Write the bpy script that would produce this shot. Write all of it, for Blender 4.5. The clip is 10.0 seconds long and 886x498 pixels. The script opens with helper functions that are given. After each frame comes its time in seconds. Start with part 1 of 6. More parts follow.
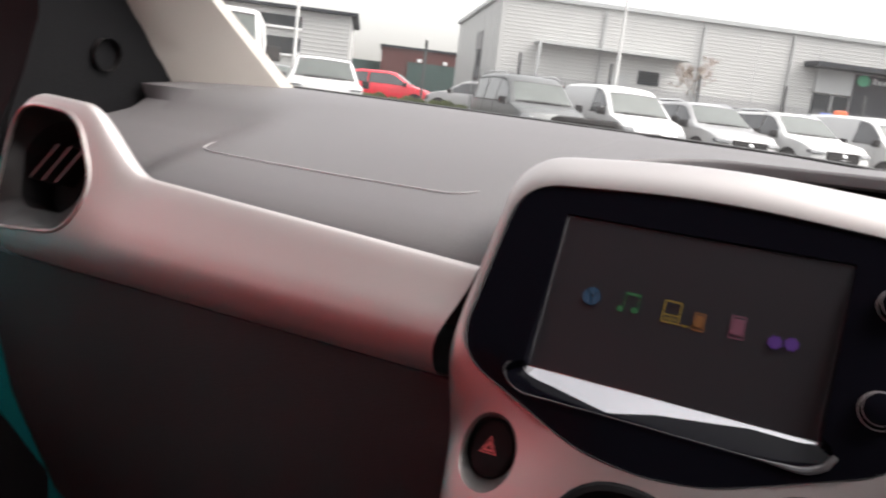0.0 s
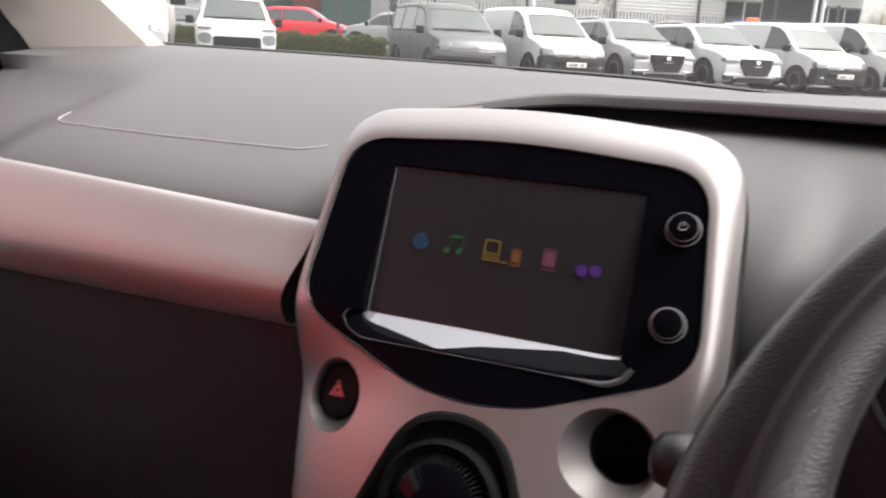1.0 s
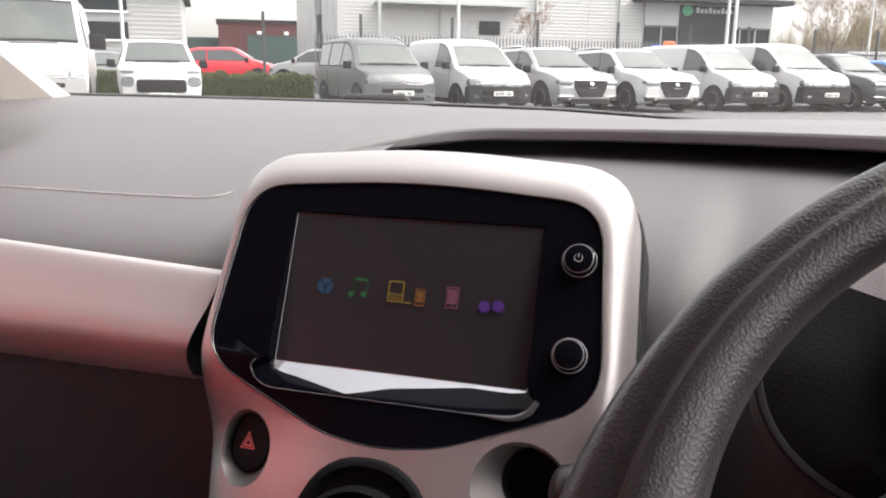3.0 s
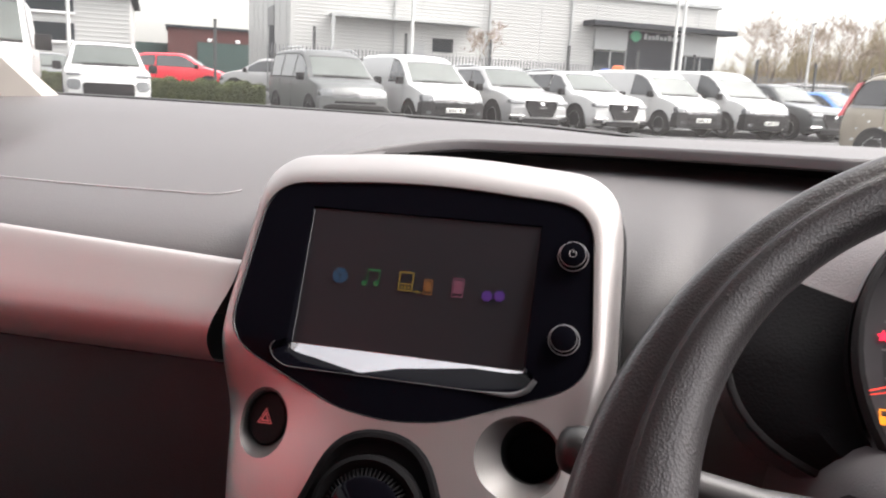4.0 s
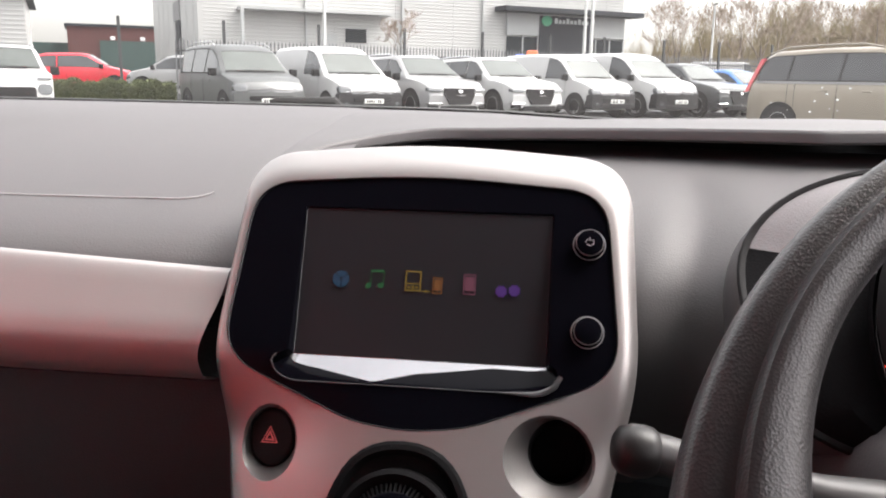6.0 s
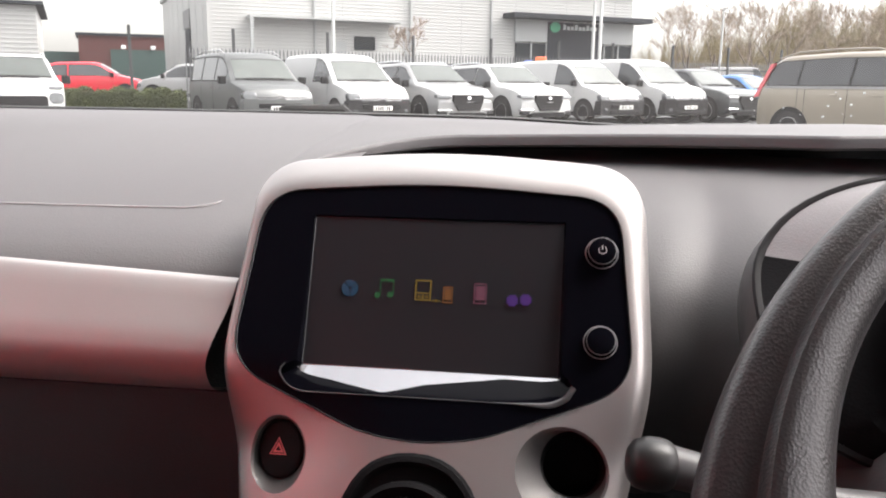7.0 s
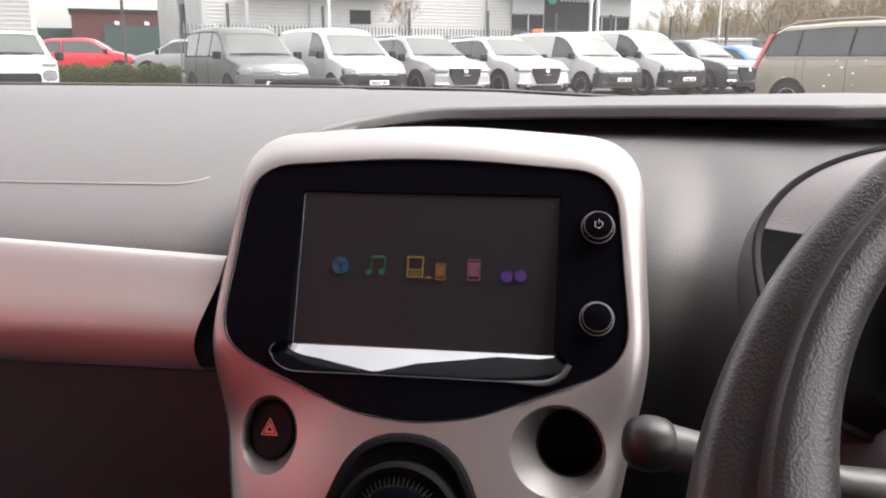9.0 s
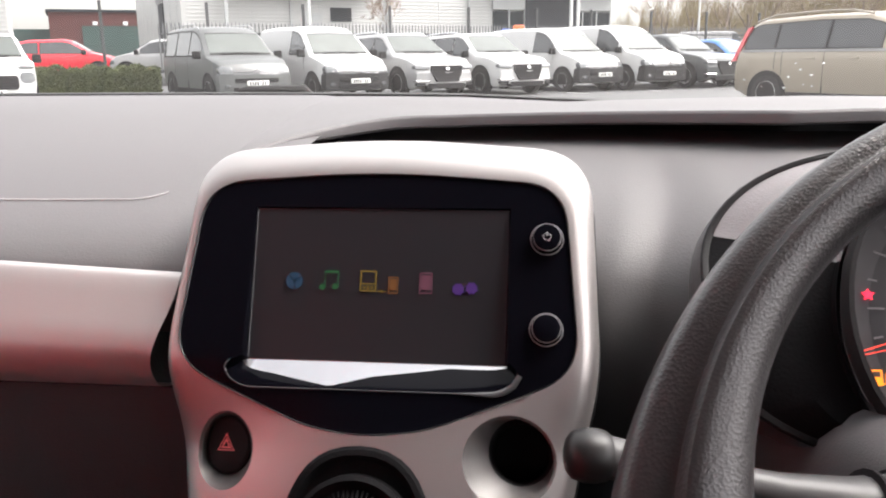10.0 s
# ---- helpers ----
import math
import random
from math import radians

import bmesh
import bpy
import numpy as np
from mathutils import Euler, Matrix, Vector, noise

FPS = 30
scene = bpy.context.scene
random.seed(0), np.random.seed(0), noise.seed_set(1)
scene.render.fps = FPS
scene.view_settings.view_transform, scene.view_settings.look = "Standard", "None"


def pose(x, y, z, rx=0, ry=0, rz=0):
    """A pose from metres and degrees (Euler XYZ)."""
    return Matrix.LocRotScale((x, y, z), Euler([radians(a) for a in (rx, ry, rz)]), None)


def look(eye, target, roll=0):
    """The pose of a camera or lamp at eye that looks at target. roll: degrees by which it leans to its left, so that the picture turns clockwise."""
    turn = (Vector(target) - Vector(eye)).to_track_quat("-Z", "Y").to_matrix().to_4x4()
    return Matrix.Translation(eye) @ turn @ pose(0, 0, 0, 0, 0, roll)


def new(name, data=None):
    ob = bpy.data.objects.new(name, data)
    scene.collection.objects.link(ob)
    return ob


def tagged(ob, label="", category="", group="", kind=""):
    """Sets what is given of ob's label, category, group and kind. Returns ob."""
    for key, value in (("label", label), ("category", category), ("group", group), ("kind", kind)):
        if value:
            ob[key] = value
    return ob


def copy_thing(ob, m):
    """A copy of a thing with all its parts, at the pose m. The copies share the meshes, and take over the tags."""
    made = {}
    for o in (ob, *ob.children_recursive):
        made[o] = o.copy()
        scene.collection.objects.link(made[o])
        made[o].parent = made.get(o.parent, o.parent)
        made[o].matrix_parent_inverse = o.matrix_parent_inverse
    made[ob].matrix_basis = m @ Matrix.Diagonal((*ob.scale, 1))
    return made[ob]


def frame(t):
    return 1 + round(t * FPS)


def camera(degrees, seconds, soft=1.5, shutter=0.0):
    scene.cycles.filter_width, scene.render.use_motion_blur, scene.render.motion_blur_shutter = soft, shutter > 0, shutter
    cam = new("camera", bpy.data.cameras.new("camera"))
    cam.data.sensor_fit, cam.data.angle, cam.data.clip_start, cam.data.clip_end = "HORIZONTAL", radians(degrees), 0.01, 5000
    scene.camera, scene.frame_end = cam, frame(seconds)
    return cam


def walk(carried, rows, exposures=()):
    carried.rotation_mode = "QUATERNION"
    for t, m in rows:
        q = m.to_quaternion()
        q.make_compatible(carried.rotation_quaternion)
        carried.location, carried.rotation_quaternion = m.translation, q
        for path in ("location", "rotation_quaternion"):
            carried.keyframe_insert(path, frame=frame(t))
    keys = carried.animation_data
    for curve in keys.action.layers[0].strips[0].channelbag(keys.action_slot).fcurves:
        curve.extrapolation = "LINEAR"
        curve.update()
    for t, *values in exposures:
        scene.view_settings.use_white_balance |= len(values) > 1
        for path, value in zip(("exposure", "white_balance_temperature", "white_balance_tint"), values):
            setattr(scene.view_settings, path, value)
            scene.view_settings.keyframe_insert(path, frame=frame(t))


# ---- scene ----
cam = camera(57.7, 10.0, soft=2.0, shutter=0.4)
PATH = [
    (0, (0.065, -0.423, 1.025), (-0.785, 1.348, 0.654), 6.8),
    (0.3, (0.061, -0.438, 1.025), (-0.883, 1.286, 0.656), 8.1),
    (0.5, (0.08, -0.423, 1.029), (-0.864, 1.297, 0.636), 6.9),
    (0.7, (0.103, -0.418, 1.035), (-0.712, 1.34, 0.543), 3.9),
    (1, (0.129, -0.419, 1.046), (-0.55, 1.39, 0.528), 3.0),
    (1.5, (0.147, -0.419, 1.056), (-0.457, 1.431, 0.594), 2.2),
    (2, (0.15, -0.414, 1.057), (-0.417, 1.453, 0.616), 1.4),
    (2.5, (0.153, -0.41, 1.056), (-0.399, 1.461, 0.616), 0.8),
    (3.8, (0.133, -0.452, 1.049), (-0.351, 1.443, 0.631), 1.9),
    (4, (0.127, -0.473, 1.05), (-0.294, 1.441, 0.653), 3.0),
    (4.5, (0.105, -0.491, 1.041), (-0.24, 1.448, 0.689), 3.2),
    (4.8, (0.117, -0.461, 1.039), (-0.197, 1.467, 0.609), -1.1),
    (5, (0.11, -0.447, 1.041), (-0.117, 1.489, 0.595), -1.6),
    (5.2, (0.098, -0.454, 1.045), (-0.14, 1.489, 0.634), -1.2),
    (5.5, (0.073, -0.455, 1.046), (-0.148, 1.488, 0.626), 0.6),
    (7, (0.069, -0.447, 1.046), (-0.189, 1.496, 0.646), 0.6),
    (7.5, (0.068, -0.446, 1.046), (-0.202, 1.494, 0.637), 0.3),
    (8, (0.07, -0.448, 1.048), (-0.196, 1.486, 0.611), 0.3),
    (8.5, (0.074, -0.444, 1.049), (-0.182, 1.488, 0.6), 0.1),
    (9, (0.071, -0.435, 1.044), (-0.181, 1.495, 0.583), 0.1),
    (9.5, (0.076, -0.438, 1.051), (-0.166, 1.49, 0.58), -0.4),
    (10, (0.091, -0.436, 1.055), (-0.124, 1.496, 0.586), -0.6),
]
walk(cam, [(t, look(eye, aim, roll)) for t, eye, aim, roll in PATH], [(0.0, 1.45, 6650, 16), (0.6, 1.45, 6650, 16), (1.2, 1.65, 6650, 16), (2.5, 1.7, 6650, 16), (4.0, 1.76, 6650, 16), (4.4, 1.74, 6650, 16), (4.9, 1.45, 6650, 16), (5.6, 1.66, 6650, 16), (7.0, 1.75, 6650, 16), (9.0, 1.77, 6650, 16), (10.0, 1.90, 6650, 16)])

# ---- light ----
world = bpy.data.worlds.new("overcast_sky")
scene.world = world
world.use_nodes = True
wn = world.node_tree
wn.nodes.clear()
sky = wn.nodes.new("ShaderNodeTexSky")
sky.sky_type = "NISHITA"
sky.sun_disc = False
sky.sun_elevation, sky.sun_rotation = radians(54), radians(75)
sky.air_density, sky.dust_density, sky.ozone_density = 1.0, 6.0, 0.3
pale = wn.nodes.new("ShaderNodeHueSaturation")
pale.inputs["Saturation"].default_value = 0.22
back = wn.nodes.new("ShaderNodeBackground")
back.inputs["Strength"].default_value = 0.15
wout = wn.nodes.new("ShaderNodeOutputWorld")
wn.links.new(sky.outputs[0], pale.inputs["Color"])
deck = wn.nodes.new("ShaderNodeMix")
deck.data_type, deck.blend_type = "RGBA", "ADD"
deck.inputs["Factor"].default_value = 1.0
deck.inputs["B"].default_value = (1.15, 1.12, 1.06, 1)
wn.links.new(pale.outputs[0], deck.inputs["A"])
wn.links.new(deck.outputs["Result"], back.inputs["Color"])
wn.links.new(back.outputs[0], wout.inputs["Surface"])
sun = new("sun", bpy.data.lights.new("sun", "SUN"))
sun.data.energy, sun.data.angle, sun.data.color = 0.5, radians(40), (1.0, 0.95, 0.9)
sun.matrix_world = look((19.3, 5.2, 27.5), (0, 0, 0))

# ---- materials ----
def material(name, base, rough=0.5, metal=0.0, vary=0.12, vscale=6.0, grain=0.0, gscale=300.0, coat=0.0, spec=0.5, tint=None):
    """A surface with stains at one scale and fine relief at another."""
    m = bpy.data.materials.new(name)
    m.use_nodes = True
    t = m.node_tree
    b = t.nodes["Principled BSDF"]
    b.inputs["Metallic"].default_value = metal
    b.inputs["Coat Weight"].default_value = coat
    b.inputs["Coat Roughness"].default_value = 0.05
    b.inputs["Specular IOR Level"].default_value = spec
    co = t.nodes.new("ShaderNodeTexCoord")
    n1 = t.nodes.new("ShaderNodeTexNoise")
    n1.inputs["Scale"].default_value, n1.inputs["Detail"].default_value = vscale, 6.0
    t.links.new(co.outputs["Object"], n1.inputs["Vector"])
    mix = t.nodes.new("ShaderNodeMix")
    mix.data_type = "RGBA"
    lo = [c * (1 - vary) for c in base]
    hi = [min(1.0, c * (1 + vary)) for c in (tint or base)]
    mix.inputs["A"].default_value, mix.inputs["B"].default_value = (*lo, 1), (*hi, 1)
    t.links.new(n1.outputs["Fac"], mix.inputs["Factor"])
    t.links.new(mix.outputs["Result"], b.inputs["Base Color"])
    rr = t.nodes.new("ShaderNodeMapRange")
    rr.inputs["To Min"].default_value, rr.inputs["To Max"].default_value = max(0.0, rough * (1 - vary)), min(1.0, rough * (1 + vary))
    t.links.new(n1.outputs["Fac"], rr.inputs["Value"])
    t.links.new(rr.outputs["Result"], b.inputs["Roughness"])
    if grain:
        n2 = t.nodes.new("ShaderNodeTexVoronoi" if gscale > 0 else "ShaderNodeTexNoise")
        n2.inputs["Scale"].default_value = abs(gscale)
        t.links.new(co.outputs["Object"], n2.inputs["Vector"])
        bu = t.nodes.new("ShaderNodeBump")
        bu.inputs["Strength"].default_value, bu.inputs["Distance"].default_value = grain, 0.0015
        t.links.new(n2.outputs[0], bu.inputs["Height"])
        t.links.new(bu.outputs["Normal"], b.inputs["Normal"])
    return m


def glow(name, colour, strength):
    m = bpy.data.materials.new(name)
    m.use_nodes = True
    b = m.node_tree.nodes["Principled BSDF"]
    b.inputs["Base Color"].default_value = (*[c * 0.02 for c in colour], 1)
    b.inputs["Emission Color"].default_value = (*colour, 1)
    b.inputs["Emission Strength"].default_value = strength
    return m


def clear_glass(name, tint=(0.93, 0.97, 0.95), veil=0.0):
    m = bpy.data.materials.new(name)
    m.use_nodes = True
    t = m.node_tree
    t.nodes.clear()
    o = t.nodes.new("ShaderNodeOutputMaterial")
    tr = t.nodes.new("ShaderNodeBsdfTransparent")
    tr.inputs["Color"].default_value = (*tint, 1)
    gl = t.nodes.new("ShaderNodeBsdfGlossy")
    gl.inputs["Roughness"].default_value = 0.01
    mx = t.nodes.new("ShaderNodeMixShader")
    mx.inputs["Fac"].default_value = 0.04
    t.links.new(tr.outputs[0], mx.inputs[1])
    t.links.new(gl.outputs[0], mx.inputs[2])
    # pale veil mixed into the glass, standing in for glare and haze outdoors
    if veil:
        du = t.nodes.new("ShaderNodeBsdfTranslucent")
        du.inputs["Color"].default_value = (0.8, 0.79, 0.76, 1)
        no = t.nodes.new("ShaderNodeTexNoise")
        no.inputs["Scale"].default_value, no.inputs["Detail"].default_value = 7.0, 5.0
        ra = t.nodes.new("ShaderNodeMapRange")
        ra.inputs["To Min"].default_value, ra.inputs["To Max"].default_value = veil * 0.4, veil * 1.6
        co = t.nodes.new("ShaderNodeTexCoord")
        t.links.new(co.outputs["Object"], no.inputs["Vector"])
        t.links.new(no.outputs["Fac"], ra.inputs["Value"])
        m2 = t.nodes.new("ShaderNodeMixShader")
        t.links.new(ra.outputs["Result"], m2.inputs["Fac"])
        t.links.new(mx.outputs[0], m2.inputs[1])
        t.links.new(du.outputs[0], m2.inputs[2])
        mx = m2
    t.links.new(mx.outputs[0], o.inputs["Surface"])
    return m


M_PAD = material("dash_soft_grey", (0.098, 0.0935, 0.0955), 0.55, vary=0.10, vscale=9, grain=0.10, gscale=700)
M_SEAM = material("seam_highlight_grey", (0.36, 0.35, 0.35), 0.5, vary=0.1)
M_LOWER = material("dash_black_plastic", (0.052, 0.061, 0.065), 0.6, vary=0.2, vscale=8, grain=0.25, gscale=600, spec=0.2)
M_SILVER = material("satin_silver_trim", (0.46, 0.438, 0.430), 0.44, metal=0.95, vary=0.04, vscale=14, grain=0.05, gscale=-900)
M_BAND = material("satin_silver_band", (0.50, 0.470, 0.460), 0.56, metal=0.9, vary=0.04, vscale=14, grain=0.04, gscale=-900)
# frame silver darkened: the shade inside the dishes is put into the colour
M_DISH = material("shaded_silver_dish", (0.135, 0.129, 0.127), 0.45, metal=0.45, vary=0.05, vscale=14)
M_GLOSS = material("piano_black", (0.0030, 0.0031, 0.0050), 0.05, vary=0.1, vscale=20, spec=0.10)
M_SCREEN = material("screen_face", (0.0168, 0.0170, 0.0200), 0.32, vary=0.04, vscale=10)
M_SHELF = material("ledge_reflection_metal", (0.36, 0.36, 0.38), 0.09, metal=0.85, vary=0.15, vscale=25, coat=1.0, spec=0.9)
M_BEAD = material("dark_bright_bead", (0.24, 0.24, 0.25), 0.2, metal=0.9, vary=0.05, vscale=30)
M_LIP = material("pale_gloss_lip", (0.10, 0.10, 0.105), 0.2, metal=0.4, vary=0.1, vscale=60)
M_CHROME = material("chrome_edge", (0.72, 0.72, 0.73), 0.20, metal=1.0, vary=0.05, vscale=30)
M_LEATHER = material("worn_leather", (0.034, 0.031, 0.033), 0.36, vary=0.25, vscale=10, grain=0.15, gscale=850, spec=0.7)
M_STALK = material("stalk_plastic", (0.013, 0.012, 0.012), 0.42, vary=0.15, vscale=20, grain=0.03, gscale=700)
M_LEVER = material("satin_grey_lever", (0.050, 0.048, 0.049), 0.45, vary=0.08, vscale=20)
M_COLLAR = material("bright_button_ring", (0.42, 0.42, 0.43), 0.28, metal=0.55, vary=0.05, vscale=30)
M_COLUMN = material("column_grey_plastic", (0.080, 0.077, 0.080), 0.45, vary=0.1, vscale=12, grain=0.12, gscale=800)
M_COWL = material("cluster_grey_plastic", (0.21, 0.20, 0.205), 0.38, vary=0.08, vscale=12, grain=0.15, gscale=800)
M_HOOD = material("dark_grey_hood", (0.07, 0.067, 0.07), 0.4, vary=0.1, vscale=12, grain=0.1, gscale=800)
M_DIAL = material("dial_face", (0.020, 0.018, 0.021), 0.4, vary=0.1, vscale=30)
M_DIALRING = material("dial_outer_ring", (0.16, 0.15, 0.155), 0.35, vary=0.1, vscale=30)
M_DIALBAND = material("dial_grey_band", (0.050, 0.046, 0.050), 0.4, vary=0.45, vscale=30)
M_BEIGE = material("pale_pillar_trim", (0.40, 0.375, 0.34), 0.8, vary=0.05, vscale=10, grain=0.15, gscale=-500)
M_LINER = material("grey_headlining", (0.22, 0.213, 0.206), 0.9, vary=0.05, vscale=7, grain=0.2, gscale=-700)
M_TEAL = material("teal_body_paint", (0.01, 0.30, 0.32), 0.25, vary=0.04, vscale=5, coat=0.8)
M_BLACK = material("matt_black_plastic", (0.017, 0.0166, 0.0176), 0.65, vary=0.2, vscale=10, grain=0.1, gscale=900, spec=0.12)
M_SAIL = material("deep_black_plastic", (0.0065, 0.0065, 0.0072), 0.7, vary=0.2, vscale=10, grain=0.15, gscale=500, spec=0.06)
M_RUBBER = material("black_rubber", (0.012, 0.012, 0.012), 0.75, vary=0.2, vscale=30)
M_CARPET = material("dark_carpet", (0.02, 0.02, 0.021), 0.95, vary=0.3, vscale=60, grain=0.4, gscale=-900)
M_WHITE_MARK = material("white_print", (0.75, 0.75, 0.75), 0.5, vary=0.03)
M_GLASS = clear_glass("clear_windscreen_glass", veil=0.018)
M_DOORGLASS = clear_glass("clear_door_glass")
M_DROP = material("dried_water_mark", (0.75, 0.76, 0.76), 0.15, vary=0.05)
M_RED_MARK = material("red_print", (0.80, 0.20, 0.20), 0.45, vary=0.05)
M_GLOW_RED = glow("warning_red", (1.0, 0.015, 0.05), 0.75)
M_GLOW_NEEDLE = glow("needle_red", (1.0, 0.06, 0.03), 0.6)
M_GLOW_AMBER = glow("fuel_amber", (1.0, 0.27, 0.005), 0.6)


# ---- building blocks ----
def root_of(ob):
    while ob.parent:
        ob = ob.parent
    return ob


def thing(name, label, category, m=None, group="", kind=""):
    ob = new(name)
    ob.empty_display_size = 0.05
    ob.matrix_world = m or Matrix()
    return tagged(ob, label, category, group, kind)


def part(name, bm, mat, parent, label="", smooth=35.0, local=False):
    """One mesh under a thing or part; bm is in world places unless local."""
    me = bpy.data.meshes.new(name)
    if not local:
        bmesh.ops.transform(bm, matrix=root_of(parent).matrix_basis.inverted(), verts=bm.verts)
    bmesh.ops.recalc_face_normals(bm, faces=bm.faces)
    bm.to_mesh(me)
    bm.free()
    me.materials.append(mat)
    if smooth:
        me.shade_smooth()
        me.set_sharp_from_angle(angle=radians(smooth))
    ob = new(name, me)
    ob.parent = parent
    if label:
        ob["label"] = label
    return ob


def solo(name, bm, mat, label, category, kind="", group="", smooth=35.0):
    """A thing that is one mesh in world places."""
    me = bpy.data.meshes.new(name)
    bmesh.ops.recalc_face_normals(bm, faces=bm.faces)
    bm.to_mesh(me)
    bm.free()
    me.materials.append(mat)
    if smooth:
        me.shade_smooth()
        me.set_sharp_from_angle(angle=radians(smooth))
    return tagged(new(name, me), label, category, group, kind)


def loft(bm, rings, closed=True, cap0=False, cap1=False):
    rows = [[bm.verts.new(p) for p in r] for r in rings]
    n = len(rows[0])
    for a, b in zip(rows, rows[1:]):
        for i in range(n if closed else n - 1):
            j = (i + 1) % n
            bm.faces.new((a[i], a[j], b[j], b[i]))
    if cap0:
        bm.faces.new(rows[0])
    if cap1:
        bm.faces.new(rows[-1])
    return rows


def box(bm, x0, x1, y0, y1, z0, z1, bevel=0.0):
    r = bmesh.ops.create_cube(bm, size=1.0, matrix=Matrix.LocRotScale(((x0 + x1) / 2, (y0 + y1) / 2, (z0 + z1) / 2), None, (x1 - x0, y1 - y0, z1 - z0)))
    if bevel:
        es = list({e for v in r["verts"] for e in v.link_edges})
        bmesh.ops.bevel(bm, geom=es, offset=bevel, segments=2, affect="EDGES", profile=0.5)
    return bm


def boxed(*a, bevel=0.0):
    return box(bmesh.new(), *a, bevel=bevel)


def smoothstep(a, b, x):
    t = min(1.0, max(0.0, (x - a) / (b - a)))
    return t * t * (3 - 2 * t)


def rounded(corners, seg=6):
    """A closed outline through corners (u, v, radius)."""
    out = []
    n = len(corners)
    for i, (u, v, r) in enumerate(corners):
        p = Vector((u, v))
        a = (Vector(corners[i - 1][:2]) - p)
        b = (Vector(corners[(i + 1) % n][:2]) - p)
        ang = a.angle(b)
        d = min(r / math.tan(ang / 2), a.length * 0.49, b.length * 0.49)
        p0, p1 = p + a.normalized() * d, p + b.normalized() * d
        for k in range(seg + 1):
            t = k / seg
            out.append((p0 * (1 - t) ** 2 + p * 2 * t * (1 - t) + p1 * t * t)[:])
    return out


def circle(cu, cv, ru, rv=None, n=28):
    rv = rv or ru
    return [(cu + ru * math.cos(2 * math.pi * k / n), cv + rv * math.sin(2 * math.pi * k / n)) for k in range(n)]


def tube(bm, pts, radii, n=10):
    """A tapering tube along pts with closed ends."""
    pts = [Vector(p) for p in pts]
    rings = []
    for i, p in enumerate(pts):
        d = (pts[min(i + 1, len(pts) - 1)] - pts[max(i - 1, 0)]).normalized()
        s = d.cross(Vector((0, 0, 1)) if abs(d.z) < 0.9 else Vector((1, 0, 0))).normalized()
        u = s.cross(d)
        rings.append([p + (s * math.cos(2 * math.pi * k / n) + u * math.sin(2 * math.pi * k / n)) * radii[i] for k in range(n)])
    loft(bm, rings, cap0=True, cap1=True)
    return bm


class Plane:
    """A tilted working plane: u across, v up along it, n towards the driver; in metres."""

    def __init__(self, origin, tilt, yaw=0.0):
        a, y = radians(tilt), radians(yaw)
        self.o = Vector(origin)
        self.u = Vector((math.cos(y), math.sin(y), 0))
        self.n = Vector((math.sin(y) * math.cos(a), -math.cos(y) * math.cos(a), math.sin(a)))
        self.v = self.n.cross(self.u)

    def at(self, u, v, n=0.0):
        return self.o + self.u * u + self.v * v + self.n * n

    def ring(self, outline, n, k=1.0, c=(0, 0)):
        return [self.at(c[0] + (u - c[0]) * k, c[1] + (v - c[1]) * k, n) for u, v in outline]


def offset(outline, d):
    """The outline moved outwards by d."""
    out = []
    m = len(outline)
    area = sum(outline[i - 1][0] * outline[i][1] - outline[i][0] * outline[i - 1][1] for i in range(m))
    s = 1 if area > 0 else -1
    for i in range(m):
        a, b = Vector(outline[i - 1]), Vector(outline[(i + 1) % m])
        t = (b - a).normalized()
        out.append((outline[i][0] + t.y * d * s, outline[i][1] - t.x * d * s))
    return out


def sheet_with_holes(bm, plane, n, loops):
    """A flat face at height n inside the first loop, with the other loops cut out."""
    edges = []
    for lp in loops:
        vs = [bm.verts.new(plane.at(u, v, n)) for u, v in lp]
        edges += [bm.edges.new((vs[i - 1], vs[i])) for i in range(len(vs))]
    bmesh.ops.triangle_fill(bm, use_beauty=True, edges=edges)
    return bm


